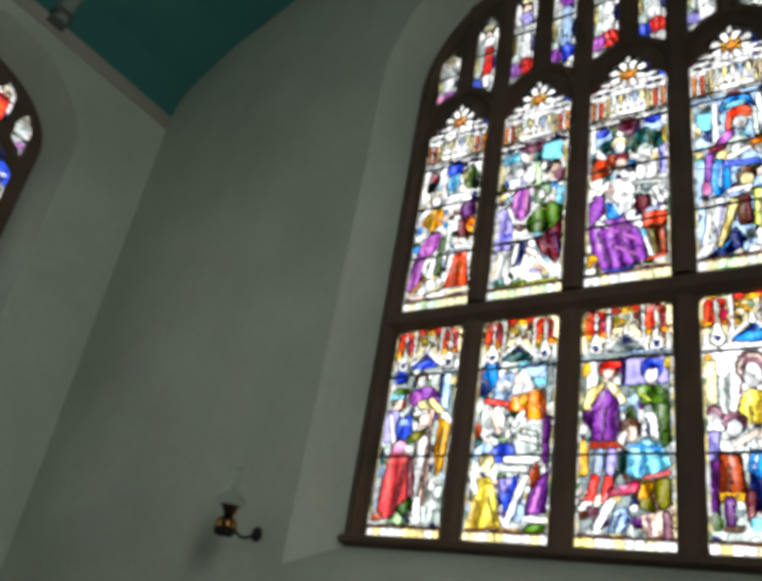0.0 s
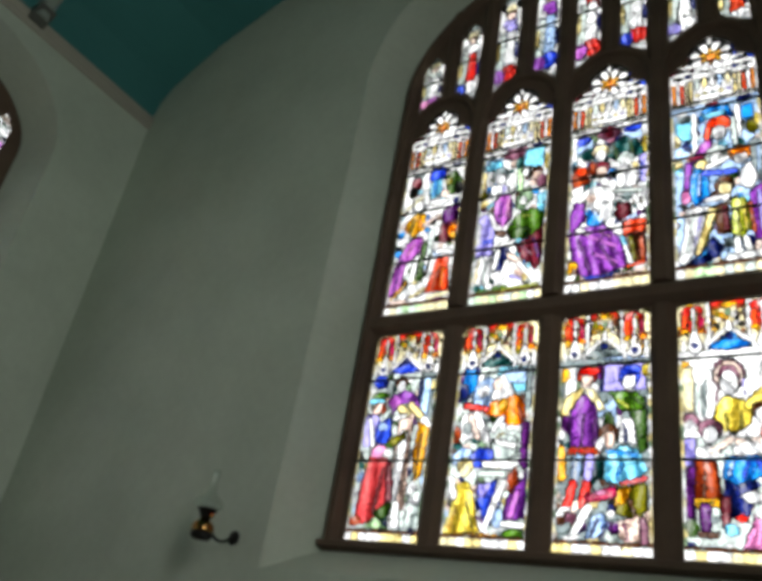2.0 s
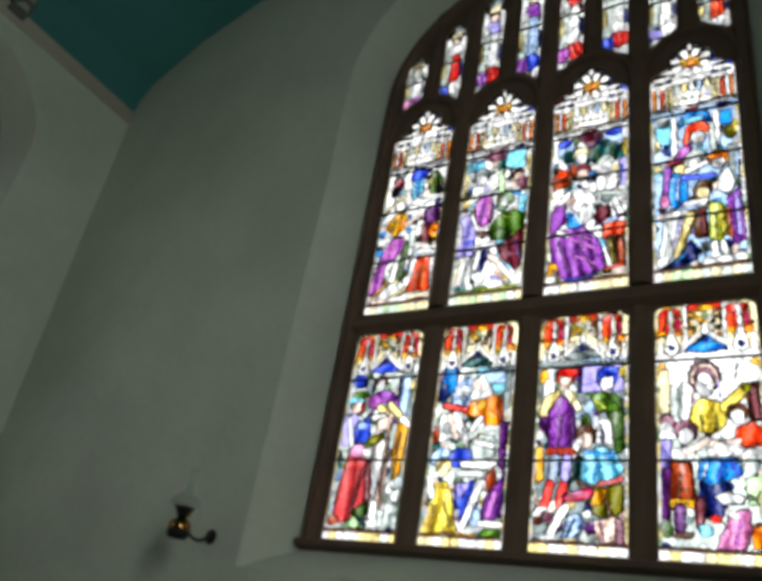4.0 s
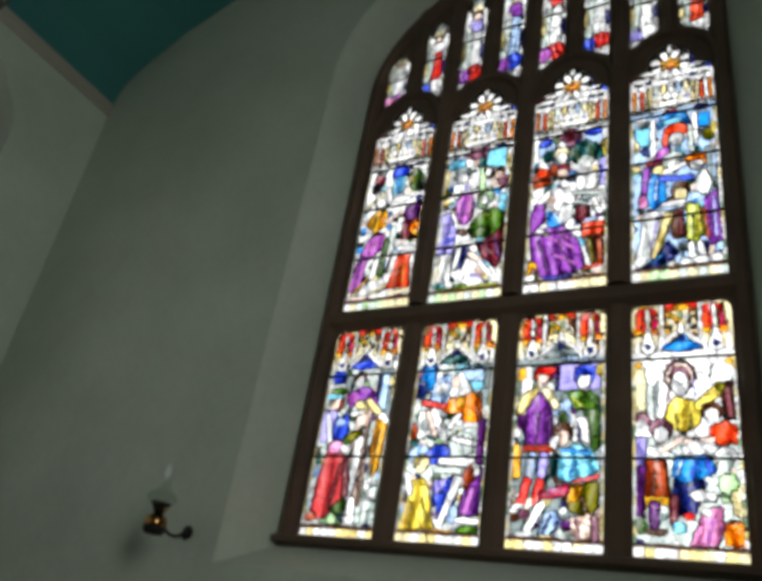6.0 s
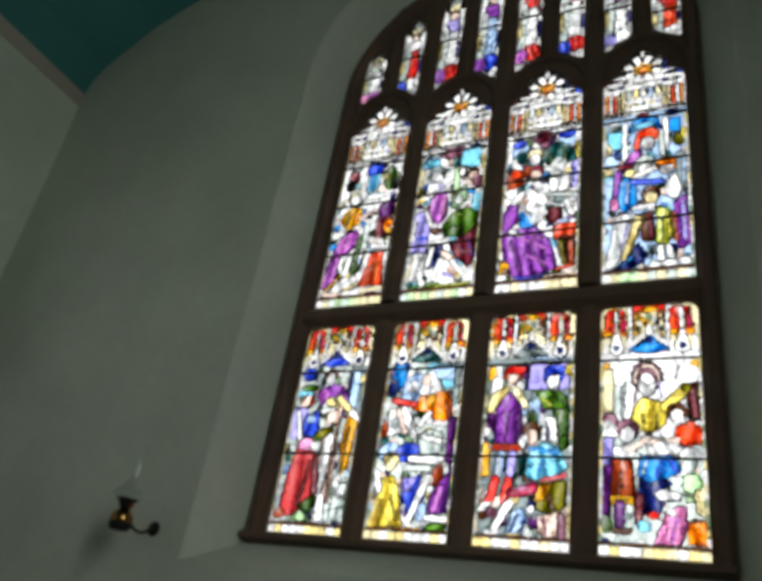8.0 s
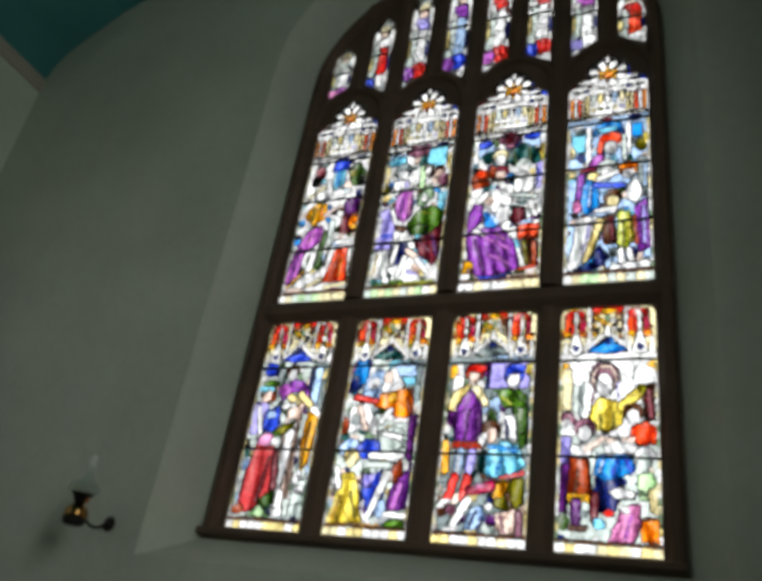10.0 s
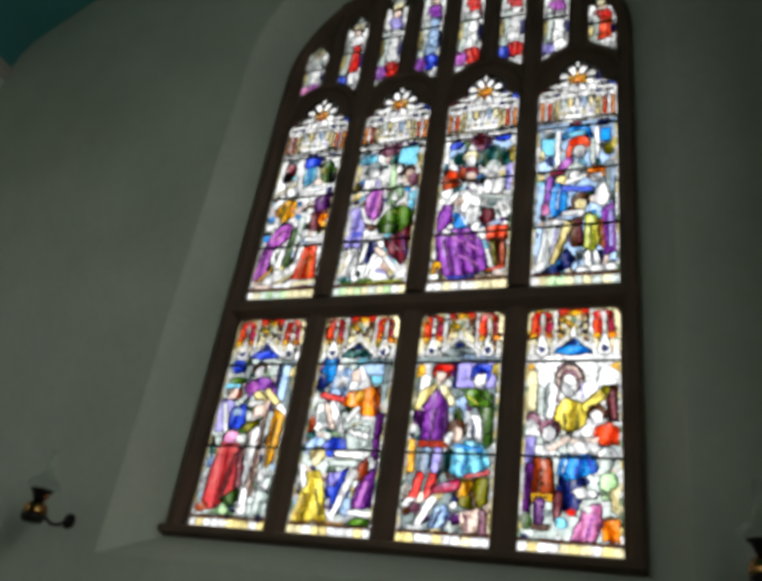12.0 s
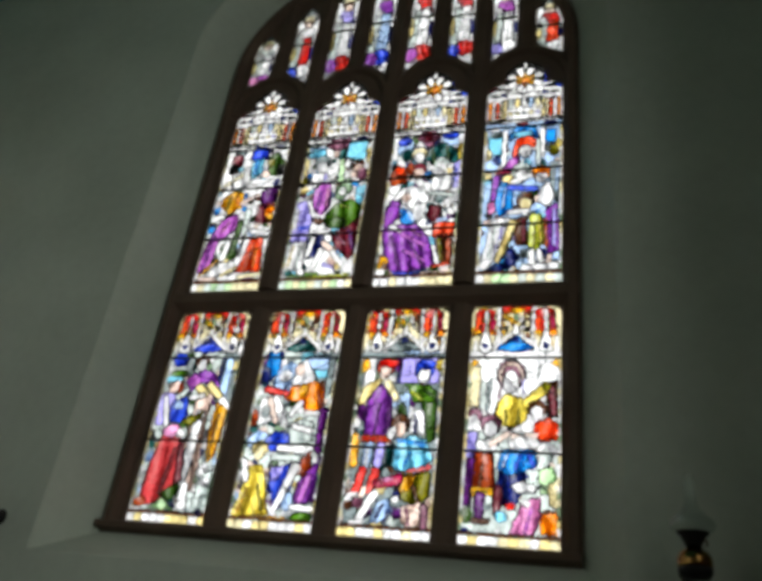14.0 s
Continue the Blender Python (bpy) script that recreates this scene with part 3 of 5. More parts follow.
def head_work(c, rng):
    """The flower and shrine work in the head of an upper light."""
    c.block("white", 0, 1, 0, 0.31)
    c.block("maroon", 0, 0.30, 0.03, 0.15).block("blue", 0.74, 1.0, 0.03, 0.15).block("dark", 0.24, 0.76, 0, 0.125)
    for k in range(8):
        a = radians(22.5 + k * 45)
        u, v = math.cos(a), -math.sin(a) / c.aspect
        c.limb("white", 0.5 + 0.09 * u, 0.098 + 0.09 * v, 0.5 + 0.205 * u, 0.098 + 0.205 * v, 0.06, 0.11)
    c.limb("white", 0.5, 0.03, 0.5, 0.01, 0.07, 0.04)
    for k in range(6):
        a = radians(90 + k * 60)
        c.limb("gold", 0.5, 0.098, 0.5 + 0.125 * math.cos(a), 0.098 - 0.125 * math.sin(a) / c.aspect, 0.15, 0.03)
    c.oval("orange", 0.51, 0.104, 0.06, 0.018).oval("rust", 0.5, 0.118, 0.03, 0.008)
    for s in (-1, 1):
        c.limb("white", 0.5 + s * 0.24, 0.128, 0.5 + s * 0.40, 0.118, 0.07, 0.05).limb("white", 0.5 + s * 0.28, 0.15, 0.5 + s * 0.44, 0.155, 0.08, 0.05)
        c.oval("dark", 0.5 + s * 0.36, 0.139, 0.07, 0.007).oval("dark", 0.5 + s * 0.40, 0.172, 0.06, 0.006).oval("navy", 0.5 + s * 0.26, 0.17, 0.06, 0.007)
        for k, hue in enumerate(("orange", "white", "scarlet", "cream", "straw")):
            c.block(hue, 0.5 + s * (0.45 - 0.05 * k) - 0.019, 0.5 + s * (0.45 - 0.05 * k) + 0.019, 0.195, 0.29)
        c.block("white", 0.5 + s * 0.44 - 0.035, 0.5 + s * 0.44 + 0.03, 0.175, 0.2).block("white", 0.5 + s * 0.33 - 0.04, 0.5 + s * 0.33 + 0.03, 0.18, 0.205)
    c.block("white", 0.27, 0.73, 0.165, 0.30)
    for k in range(5):
        c.oval(("pale", "straw", "white", "sky", "cream")[k], 0.32 + 0.09 * k, 0.215, 0.03, 0.03).oval("grey", 0.365 + 0.09 * k, 0.20, 0.012, 0.012)
        c.oval(("straw", "olive", "grey", "straw", "lilac")[k], 0.32 + 0.09 * k, 0.265, 0.035, 0.008)
    c.block("cream", 0, 1, 0.294, 0.302)


SCENE_HUES = ("teal", "azure", "navy", "white", "white", "brown", "flesh", "forest", "sky", "cyan", "dark", "plum", "white", "pale", "straw", "white")


def lower_a(c):
    c.ground("pale", 0.21).block("grey", 0.76, 0.97, 0.22, 0.46).block("sky", 0.80, 0.90, 0.24, 0.44).block("navy", 0.74, 0.78, 0.24, 0.44).block("straw", 0.90, 0.96, 0.26, 0.30)
    c.oval("blue", 0.16, 0.25, 0.10, 0.038).oval("navy", 0.26, 0.27, 0.05, 0.02).oval("white", 0.07, 0.31, 0.05, 0.03).oval("grey", 0.33, 0.29, 0.05, 0.05)
    c.head("forest", 0.17, 0.375, 0.10, "flesh").oval("green", 0.20, 0.325, 0.13, 0.02).oval("cyan", 0.14, 0.35, 0.12, 0.014).oval("rust", 0.27, 0.39, 0.04, 0.03)
    c.cloth("lilac", (0.0, 0.42), (0.22, 0.42), (0.30, 0.56), (0.04, 0.58)).limb("white", 0.10, 0.44, 0.20, 0.58, 0.06, 0.07)
    c.cloth("flesh", (0.52, 0.38), (0.72, 0.42), (0.76, 0.86), (0.50, 0.88)).cloth("white", (0.56, 0.50), (0.68, 0.50), (0.64, 0.90), (0.52, 0.90)).limb("brown", 0.72, 0.48, 0.70, 0.80, 0.025)
    c.cloth("gold", (0.80, 0.46), (0.96, 0.48), (0.94, 0.70), (0.84, 0.74), (0.78, 0.60)).limb("brown", 0.86, 0.52, 0.85, 0.72, 0.025)
    c.cloth("violet", (0.36, 0.33), (0.52, 0.30), (0.70, 0.32), (0.80, 0.39), (0.70, 0.41), (0.56, 0.36), (0.40, 0.42)).oval("magenta", 0.42, 0.36, 0.09, 0.03)
    c.limb("straw", 0.52, 0.39, 0.62, 0.42, 0.10).limb("straw", 0.66, 0.38, 0.84, 0.44, 0.10, 0.09).limb("white", 0.86, 0.45, 0.96, 0.48, 0.09, 0.06).limb("white", 0.60, 0.43, 0.46, 0.44, 0.07)
    c.head("brown", 0.48, 0.275, 0.085).cloth("blue", (0.20, 0.46), (0.38, 0.44), (0.46, 0.52), (0.38, 0.56), (0.22, 0.56)).oval("sky", 0.30, 0.48, 0.07, 0.02)
    c.cloth("olive", (0.36, 0.56), (0.66, 0.50), (0.64, 0.545), (0.50, 0.575), (0.34, 0.59)).oval("forest", 0.40, 0.575, 0.08, 0.014)
    c.oval("pink", 0.30, 0.60, 0.12, 0.03).oval("white", 0.42, 0.615, 0.06, 0.025)
    c.cloth("rose", (0.18, 0.62), (0.44, 0.63), (0.58, 0.74), (0.54, 0.84), (0.30, 0.92), (0.08, 0.94), (0.12, 0.76)).limb("maroon", 0.47, 0.66, 0.54, 0.82, 0.07, 0.10).limb("maroon", 0.40, 0.68, 0.34, 0.88, 0.03)
    c.cloth("forest", (0.34, 0.88), (0.56, 0.82), (0.62, 0.88), (0.44, 0.91)).cloth("mint", (0.22, 0.945), (0.40, 0.895), (0.58, 0.945)).oval("rust", 0.12, 0.915, 0.08, 0.02)
    c.limb("white", 0.64, 0.84, 0.66, 0.92, 0.09, 0.13).cloth("pale", (0.78, 0.80), (0.97, 0.76), (0.97, 0.94), (0.80, 0.94)).oval("white", 0.88, 0.82, 0.07, 0.02)


def lower_b(c):
    c.ground("pale", 0.21).block("cyan", 0.52, 0.92, 0.22, 0.34).block("sky", 0.60, 0.88, 0.23, 0.30).block("grey", 0.88, 0.95, 0.22, 0.42)
    c.cloth("azure", (0.10, 0.21), (0.26, 0.21), (0.28, 0.30), (0.14, 0.38), (0.05, 0.36)).oval("navy", 0.10, 0.33, 0.06, 0.04).oval("navy", 0.26, 0.22, 0.03, 0.03)
    c.cloth("sky", (0.22, 0.36), (0.26, 0.30), (0.40, 0.26), (0.50, 0.28), (0.48, 0.36), (0.36, 0.40), (0.24, 0.41)).oval("white", 0.36, 0.33, 0.08, 0.03)
    c.cloth("white", (0.46, 0.36), (0.50, 0.27), (0.60, 0.25), (0.74, 0.33), (0.78, 0.36), (0.64, 0.38), (0.50, 0.40)).oval("flesh", 0.53, 0.30, 0.06, 0.03)
    c.cloth("orange", (0.40, 0.44), (0.47, 0.38), (0.60, 0.37), (0.78, 0.35), (0.88, 0.40), (0.90, 0.48), (0.72, 0.51), (0.62, 0.45), (0.50, 0.45)).oval("gold", 0.62, 0.40, 0.06, 0.03).limb("rust", 0.80, 0.40, 0.86, 0.47, 0.03)
    c.limb("red", 0.16, 0.395, 0.42, 0.415, 0.09, 0.07).limb("white", 0.62, 0.455, 0.52, 0.51, 0.07).limb("white", 0.70, 0.50, 0.84, 0.505, 0.06)
    c.cloth("white", (0.10, 0.44), (0.30, 0.42), (0.46, 0.50), (0.50, 0.56), (0.30, 0.55), (0.12, 0.56)).limb("flesh", 0.22, 0.44, 0.34, 0.54, 0.07).oval("grey", 0.20, 0.50, 0.05, 0.03).oval("rust", 0.07, 0.53, 0.06, 0.04)
    c.cloth("pale", (0.52, 0.56), (0.66, 0.53), (0.82, 0.54), (0.84, 0.62), (0.62, 0.66), (0.50, 0.62)).limb("white", 0.58, 0.56, 0.78, 0.58, 0.08).cloth("plum", (0.86, 0.48), (0.97, 0.47), (0.97, 0.70), (0.87, 0.66))
    c.cloth("sky", (0.04, 0.62), (0.16, 0.58), (0.30, 0.60), (0.26, 0.66), (0.06, 0.66)).cloth("blue", (0.26, 0.62), (0.38, 0.585), (0.54, 0.60), (0.58, 0.66), (0.40, 0.68), (0.26, 0.66))
    c.limb("white", 0.46, 0.66, 0.80, 0.66, 0.08, 0.12).limb("pale", 0.42, 0.70, 0.74, 0.70, 0.08)
    c.cloth("rust", (0.74, 0.70), (0.84, 0.67), (0.90, 0.76), (0.78, 0.80)).cloth("violet", (0.76, 0.79), (0.88, 0.74), (0.96, 0.68), (0.97, 0.88), (0.70, 0.89)).limb("magenta", 0.86, 0.78, 0.80, 0.87, 0.08)
    c.cloth("blue", (0.38, 0.76), (0.62, 0.72), (0.72, 0.76), (0.64, 0.90), (0.52, 0.92), (0.46, 0.86)).cloth("lilac", (0.40, 0.745), (0.56, 0.735), (0.50, 0.80), (0.42, 0.80)).oval("sky", 0.66, 0.88, 0.07, 0.04)
    c.limb("white", 0.68, 0.74, 0.60, 0.84, 0.12, 0.08).limb("white", 0.60, 0.84, 0.50, 0.93, 0.08, 0.06).limb("white", 0.44, 0.90, 0.56, 0.945, 0.05)
    c.head("straw", 0.22, 0.68, 0.09, "cream").cloth("yellow", (0.14, 0.74), (0.28, 0.73), (0.36, 0.80), (0.46, 0.94), (0.02, 0.95), (0.10, 0.84)).limb("olive", 0.28, 0.82, 0.38, 0.92, 0.03).limb("white", 0.06, 0.72, 0.12, 0.80, 0.08).limb("gold", 0.16, 0.84, 0.10, 0.93, 0.04)
    c.block("white", 0.70, 0.97, 0.89, 0.915).cloth("green", (0.70, 0.95), (0.74, 0.925), (0.96, 0.92), (0.96, 0.955)).limb("gold", 0.10, 0.952, 0.66, 0.952, 0.03)


def lower_c(c):
    c.ground("grey", 0.21).block("sky", 0.5, 0.96, 0.2, 0.225).block("lilac", 0.50, 0.94, 0.235, 0.36).block("navy", 0.46, 0.50, 0.25, 0.36).block("white", 0.08, 0.20, 0.24, 0.38).block("sky", 0.56, 0.64, 0.40, 0.52)
    c.oval("gold", 0.07, 0.28, 0.06, 0.03).oval("yellow", 0.95, 0.275, 0.06, 0.026).oval("plum", 0.46, 0.27, 0.05, 0.04)
    c.head("blue", 0.77, 0.315, 0.10).oval("blue", 0.78, 0.275, 0.12, 0.022).cloth("forest", (0.76, 0.44), (0.94, 0.42), (0.96, 0.60), (0.88, 0.62), (0.82, 0.50))
    c.cloth("green", (0.60, 0.38), (0.70, 0.36), (0.84, 0.37), (0.94, 0.40), (0.92, 0.44), (0.78, 0.45), (0.66, 0.44)).limb("lime", 0.66, 0.40, 0.76, 0.43, 0.03).limb("forest", 0.80, 0.39, 0.92, 0.42, 0.03).oval("forest", 0.56, 0.49, 0.06, 0.04)
    c.head("scarlet", 0.32, 0.30, 0.095, "flesh").oval("red", 0.34, 0.268, 0.13, 0.018)
    c.cloth("violet", (0.24, 0.37), (0.36, 0.37), (0.44, 0.43), (0.47, 0.60), (0.15, 0.60), (0.14, 0.45)).limb("plum", 0.30, 0.46, 0.27, 0.59, 0.03).limb("plum", 0.41, 0.46, 0.42, 0.58, 0.03).cloth("plum", (0.05, 0.46), (0.14, 0.46), (0.15, 0.54), (0.05, 0.53))
    c.cloth("straw", (0.30, 0.345), (0.22, 0.40), (0.10, 0.46), (0.02, 0.46), (0.10, 0.37), (0.24, 0.34)).cloth("cream", (0.30, 0.345), (0.40, 0.35), (0.54, 0.44), (0.46, 0.445), (0.36, 0.39)).oval("white", 0.06, 0.54, 0.05, 0.02)
    c.block("rust", 0.14, 0.47, 0.59, 0.622).limb("gold", 0.06, 0.60, 0.08, 0.71, 0.09, 0.10).limb("red", 0.18, 0.605, 0.42, 0.61, 0.03)
    c.limb("sky", 0.24, 0.64, 0.22, 0.72, 0.11, 0.09).limb("lilac", 0.37, 0.64, 0.35, 0.72, 0.11, 0.09).limb("white", 0.23, 0.65, 0.22, 0.72, 0.03).limb("red", 0.20, 0.74, 0.15, 0.82, 0.10, 0.09).limb("red", 0.34, 0.74, 0.30, 0.82, 0.10, 0.08).limb("white", 0.16, 0.835, 0.08, 0.84, 0.05)
    c.cloth("white", (0.68, 0.48), (0.80, 0.48), (0.84, 0.58), (0.66, 0.58)).limb("navy", 0.72, 0.50, 0.74, 0.58, 0.025).head("brown", 0.56, 0.555, 0.10, "flesh").oval("white", 0.48, 0.58, 0.05, 0.03)
    c.cloth("cyan", (0.55, 0.62), (0.68, 0.585), (0.86, 0.60), (0.95, 0.68), (0.86, 0.73), (0.54, 0.73), (0.47, 0.68)).limb("azure", 0.56, 0.61, 0.84, 0.625, 0.04).cloth("teal", (0.44, 0.64), (0.52, 0.62), (0.52, 0.72), (0.44, 0.72)).limb("azure", 0.70, 0.66, 0.64, 0.72, 0.03)
    c.limb("rose", 0.70, 0.735, 0.94, 0.715, 0.05).cloth("olive", (0.58, 0.75), (0.94, 0.73), (0.96, 0.83), (0.82, 0.87), (0.66, 0.85)).cloth("gold", (0.60, 0.755), (0.80, 0.75), (0.74, 0.81), (0.64, 0.82)).limb("brown", 0.78, 0.80, 0.84, 0.86, 0.04)
    c.limb("crimson", 0.60, 0.77, 0.38, 0.79, 0.12, 0.10).limb("pink", 0.54, 0.765, 0.42, 0.775, 0.03).limb("white", 0.36, 0.83, 0.22, 0.93, 0.10, 0.07).limb("white", 0.26, 0.94, 0.14, 0.945, 0.05)
    c.cloth("sky", (0.40, 0.86), (0.52, 0.84), (0.58, 0.90), (0.44, 0.945), (0.34, 0.94)).limb("navy", 0.46, 0.87, 0.40, 0.93, 0.03).limb("navy", 0.54, 0.89, 0.50, 0.94, 0.03).oval("brown", 0.10, 0.88, 0.06, 0.02).oval("mauve", 0.20, 0.87, 0.06, 0.02)
    c.cloth("flesh", (0.66, 0.87), (0.97, 0.85), (0.97, 0.945), (0.72, 0.95)).limb("mauve", 0.90, 0.87, 0.92, 0.94, 0.08).limb("mauve", 0.72, 0.88, 0.76, 0.94, 0.03)


def lower_d(c):
    c.block("white", 0, 1, 0.21, 0.56).block("pale", 0, 1, 0.56, 1)
    for k in range(26):
        c.oval(c.rng.choice(("grey", "white", "brown", "flesh", "navy", "dark", "white")), c.rng.uniform(0, 1), c.rng.uniform(0.56, 0.95), c.rng.uniform(0.02, 0.05), c.rng.uniform(0.008, 0.02))
    c.oval("olive", 0.84, 0.192, 0.09, 0.012).oval("gold", 0.05, 0.265, 0.07, 0.014).oval("gold", 0.95, 0.265, 0.05, 0.014).block("cream", 0.02, 0.14, 0.28, 0.46).limb("grey", 0.25, 0.34, 0.23, 0.48, 0.04).limb("pale", 0.18, 0.36, 0.18, 0.46, 0.06)
    c.oval("mauve", 0.47, 0.315, 0.155, 0.066).oval("flesh", 0.47, 0.318, 0.135, 0.056).oval("mauve", 0.47, 0.322, 0.10, 0.042).oval("white", 0.47, 0.35, 0.085, 0.052).limb("lilac", 0.60, 0.34, 0.60, 0.40, 0.025).limb("mauve", 0.36, 0.38, 0.34, 0.42, 0.03)
    c.limb("grey", 0.77, 0.28, 0.75, 0.34, 0.02).cloth("brown", (0.82, 0.36), (0.97, 0.34), (0.97, 0.50), (0.86, 0.50)).limb("maroon", 0.90, 0.38, 0.92, 0.48, 0.07)
    c.cloth("yellow", (0.34, 0.44), (0.42, 0.40), (0.58, 0.42), (0.66, 0.44), (0.65, 0.51), (0.54, 0.54), (0.40, 0.54), (0.30, 0.50)).limb("yellow", 0.64, 0.44, 0.80, 0.385, 0.10, 0.12).oval("olive", 0.84, 0.365, 0.05, 0.02).limb("olive", 0.42, 0.47, 0.44, 0.53, 0.025).limb("olive", 0.56, 0.47, 0.55, 0.53, 0.025).oval("dark", 0.48, 0.548, 0.04, 0.01)
    c.head("brown", 0.75, 0.475, 0.085).cloth("scarlet", (0.74, 0.52), (0.86, 0.50), (0.97, 0.52), (0.97, 0.585), (0.82, 0.60), (0.70, 0.55)).limb("flesh", 0.74, 0.575, 0.52, 0.58, 0.06)
    c.head("mauve", 0.09, 0.515, 0.085).cloth("lilac", (0.01, 0.56), (0.14, 0.56), (0.14, 0.68), (0.01, 0.70)).cloth("plum", (0.02, 0.68), (0.13, 0.66), (0.12, 0.86), (0.02, 0.86))
    c.head("mauve", 0.28, 0.545, 0.10).cloth("white", (0.14, 0.60), (0.26, 0.59), (0.36, 0.61), (0.32, 0.65), (0.14, 0.66)).limb("flesh", 0.30, 0.61, 0.46, 0.57, 0.06).cloth("white", (0.46, 0.60), (0.60, 0.57), (0.88, 0.60), (0.84, 0.63), (0.50, 0.63))
    c.cloth("navy", (0.38, 0.72), (0.62, 0.70), (0.66, 0.76), (0.56, 0.86), (0.36, 0.84)).cloth("rust", (0.13, 0.65), (0.32, 0.65), (0.36, 0.78), (0.11, 0.79)).limb("brown", 0.22, 0.68, 0.20, 0.77, 0.025).block("gold", 0.11, 0.36, 0.785, 0.815).limb("olive", 0.14, 0.80, 0.34, 0.80, 0.02)
    c.cloth("azure", (0.40, 0.63), (0.72, 0.63), (0.78, 0.69), (0.64, 0.715), (0.48, 0.735), (0.36, 0.71)).limb("sky", 0.46, 0.65, 0.42, 0.70, 0.03).limb("blue", 0.60, 0.65, 0.54, 0.71, 0.03).limb("blue", 0.68, 0.65, 0.72, 0.69, 0.05)
    c.limb("plum", 0.20, 0.82, 0.20, 0.89, 0.11, 0.09).limb("maroon", 0.38, 0.79, 0.37, 0.87, 0.09, 0.07).limb("brown", 0.14, 0.91, 0.30, 0.91, 0.05)
    c.head("white", 0.85, 0.65, 0.09, "pale").cloth("mint", (0.78, 0.71), (0.90, 0.69), (0.97, 0.73), (0.94, 0.80), (0.80, 0.80)).limb("sage", 0.80, 0.77, 0.90, 0.78, 0.04).cloth("white", (0.49, 0.77), (0.62, 0.75), (0.78, 0.775), (0.72, 0.80), (0.58, 0.80)).cloth("cream", (0.88, 0.76), (0.97, 0.74), (0.97, 0.85), (0.88, 0.84))
    c.cloth("pink", (0.62, 0.82), (0.80, 0.81), (0.80, 0.90), (0.74, 0.95), (0.49, 0.95), (0.58, 0.88)).limb("magenta", 0.72, 0.85, 0.66, 0.94, 0.03).oval("white", 0.66, 0.835, 0.05, 0.014).cloth("orange", (0.80, 0.87), (0.97, 0.86), (0.97, 0.945), (0.80, 0.945)).limb("brown", 0.82, 0.865, 0.96, 0.86, 0.03)
    c.oval("red", 0.51, 0.85, 0.05, 0.014).oval("cyan", 0.42, 0.89, 0.06, 0.02).oval("forest", 0.08, 0.89, 0.06, 0.03)


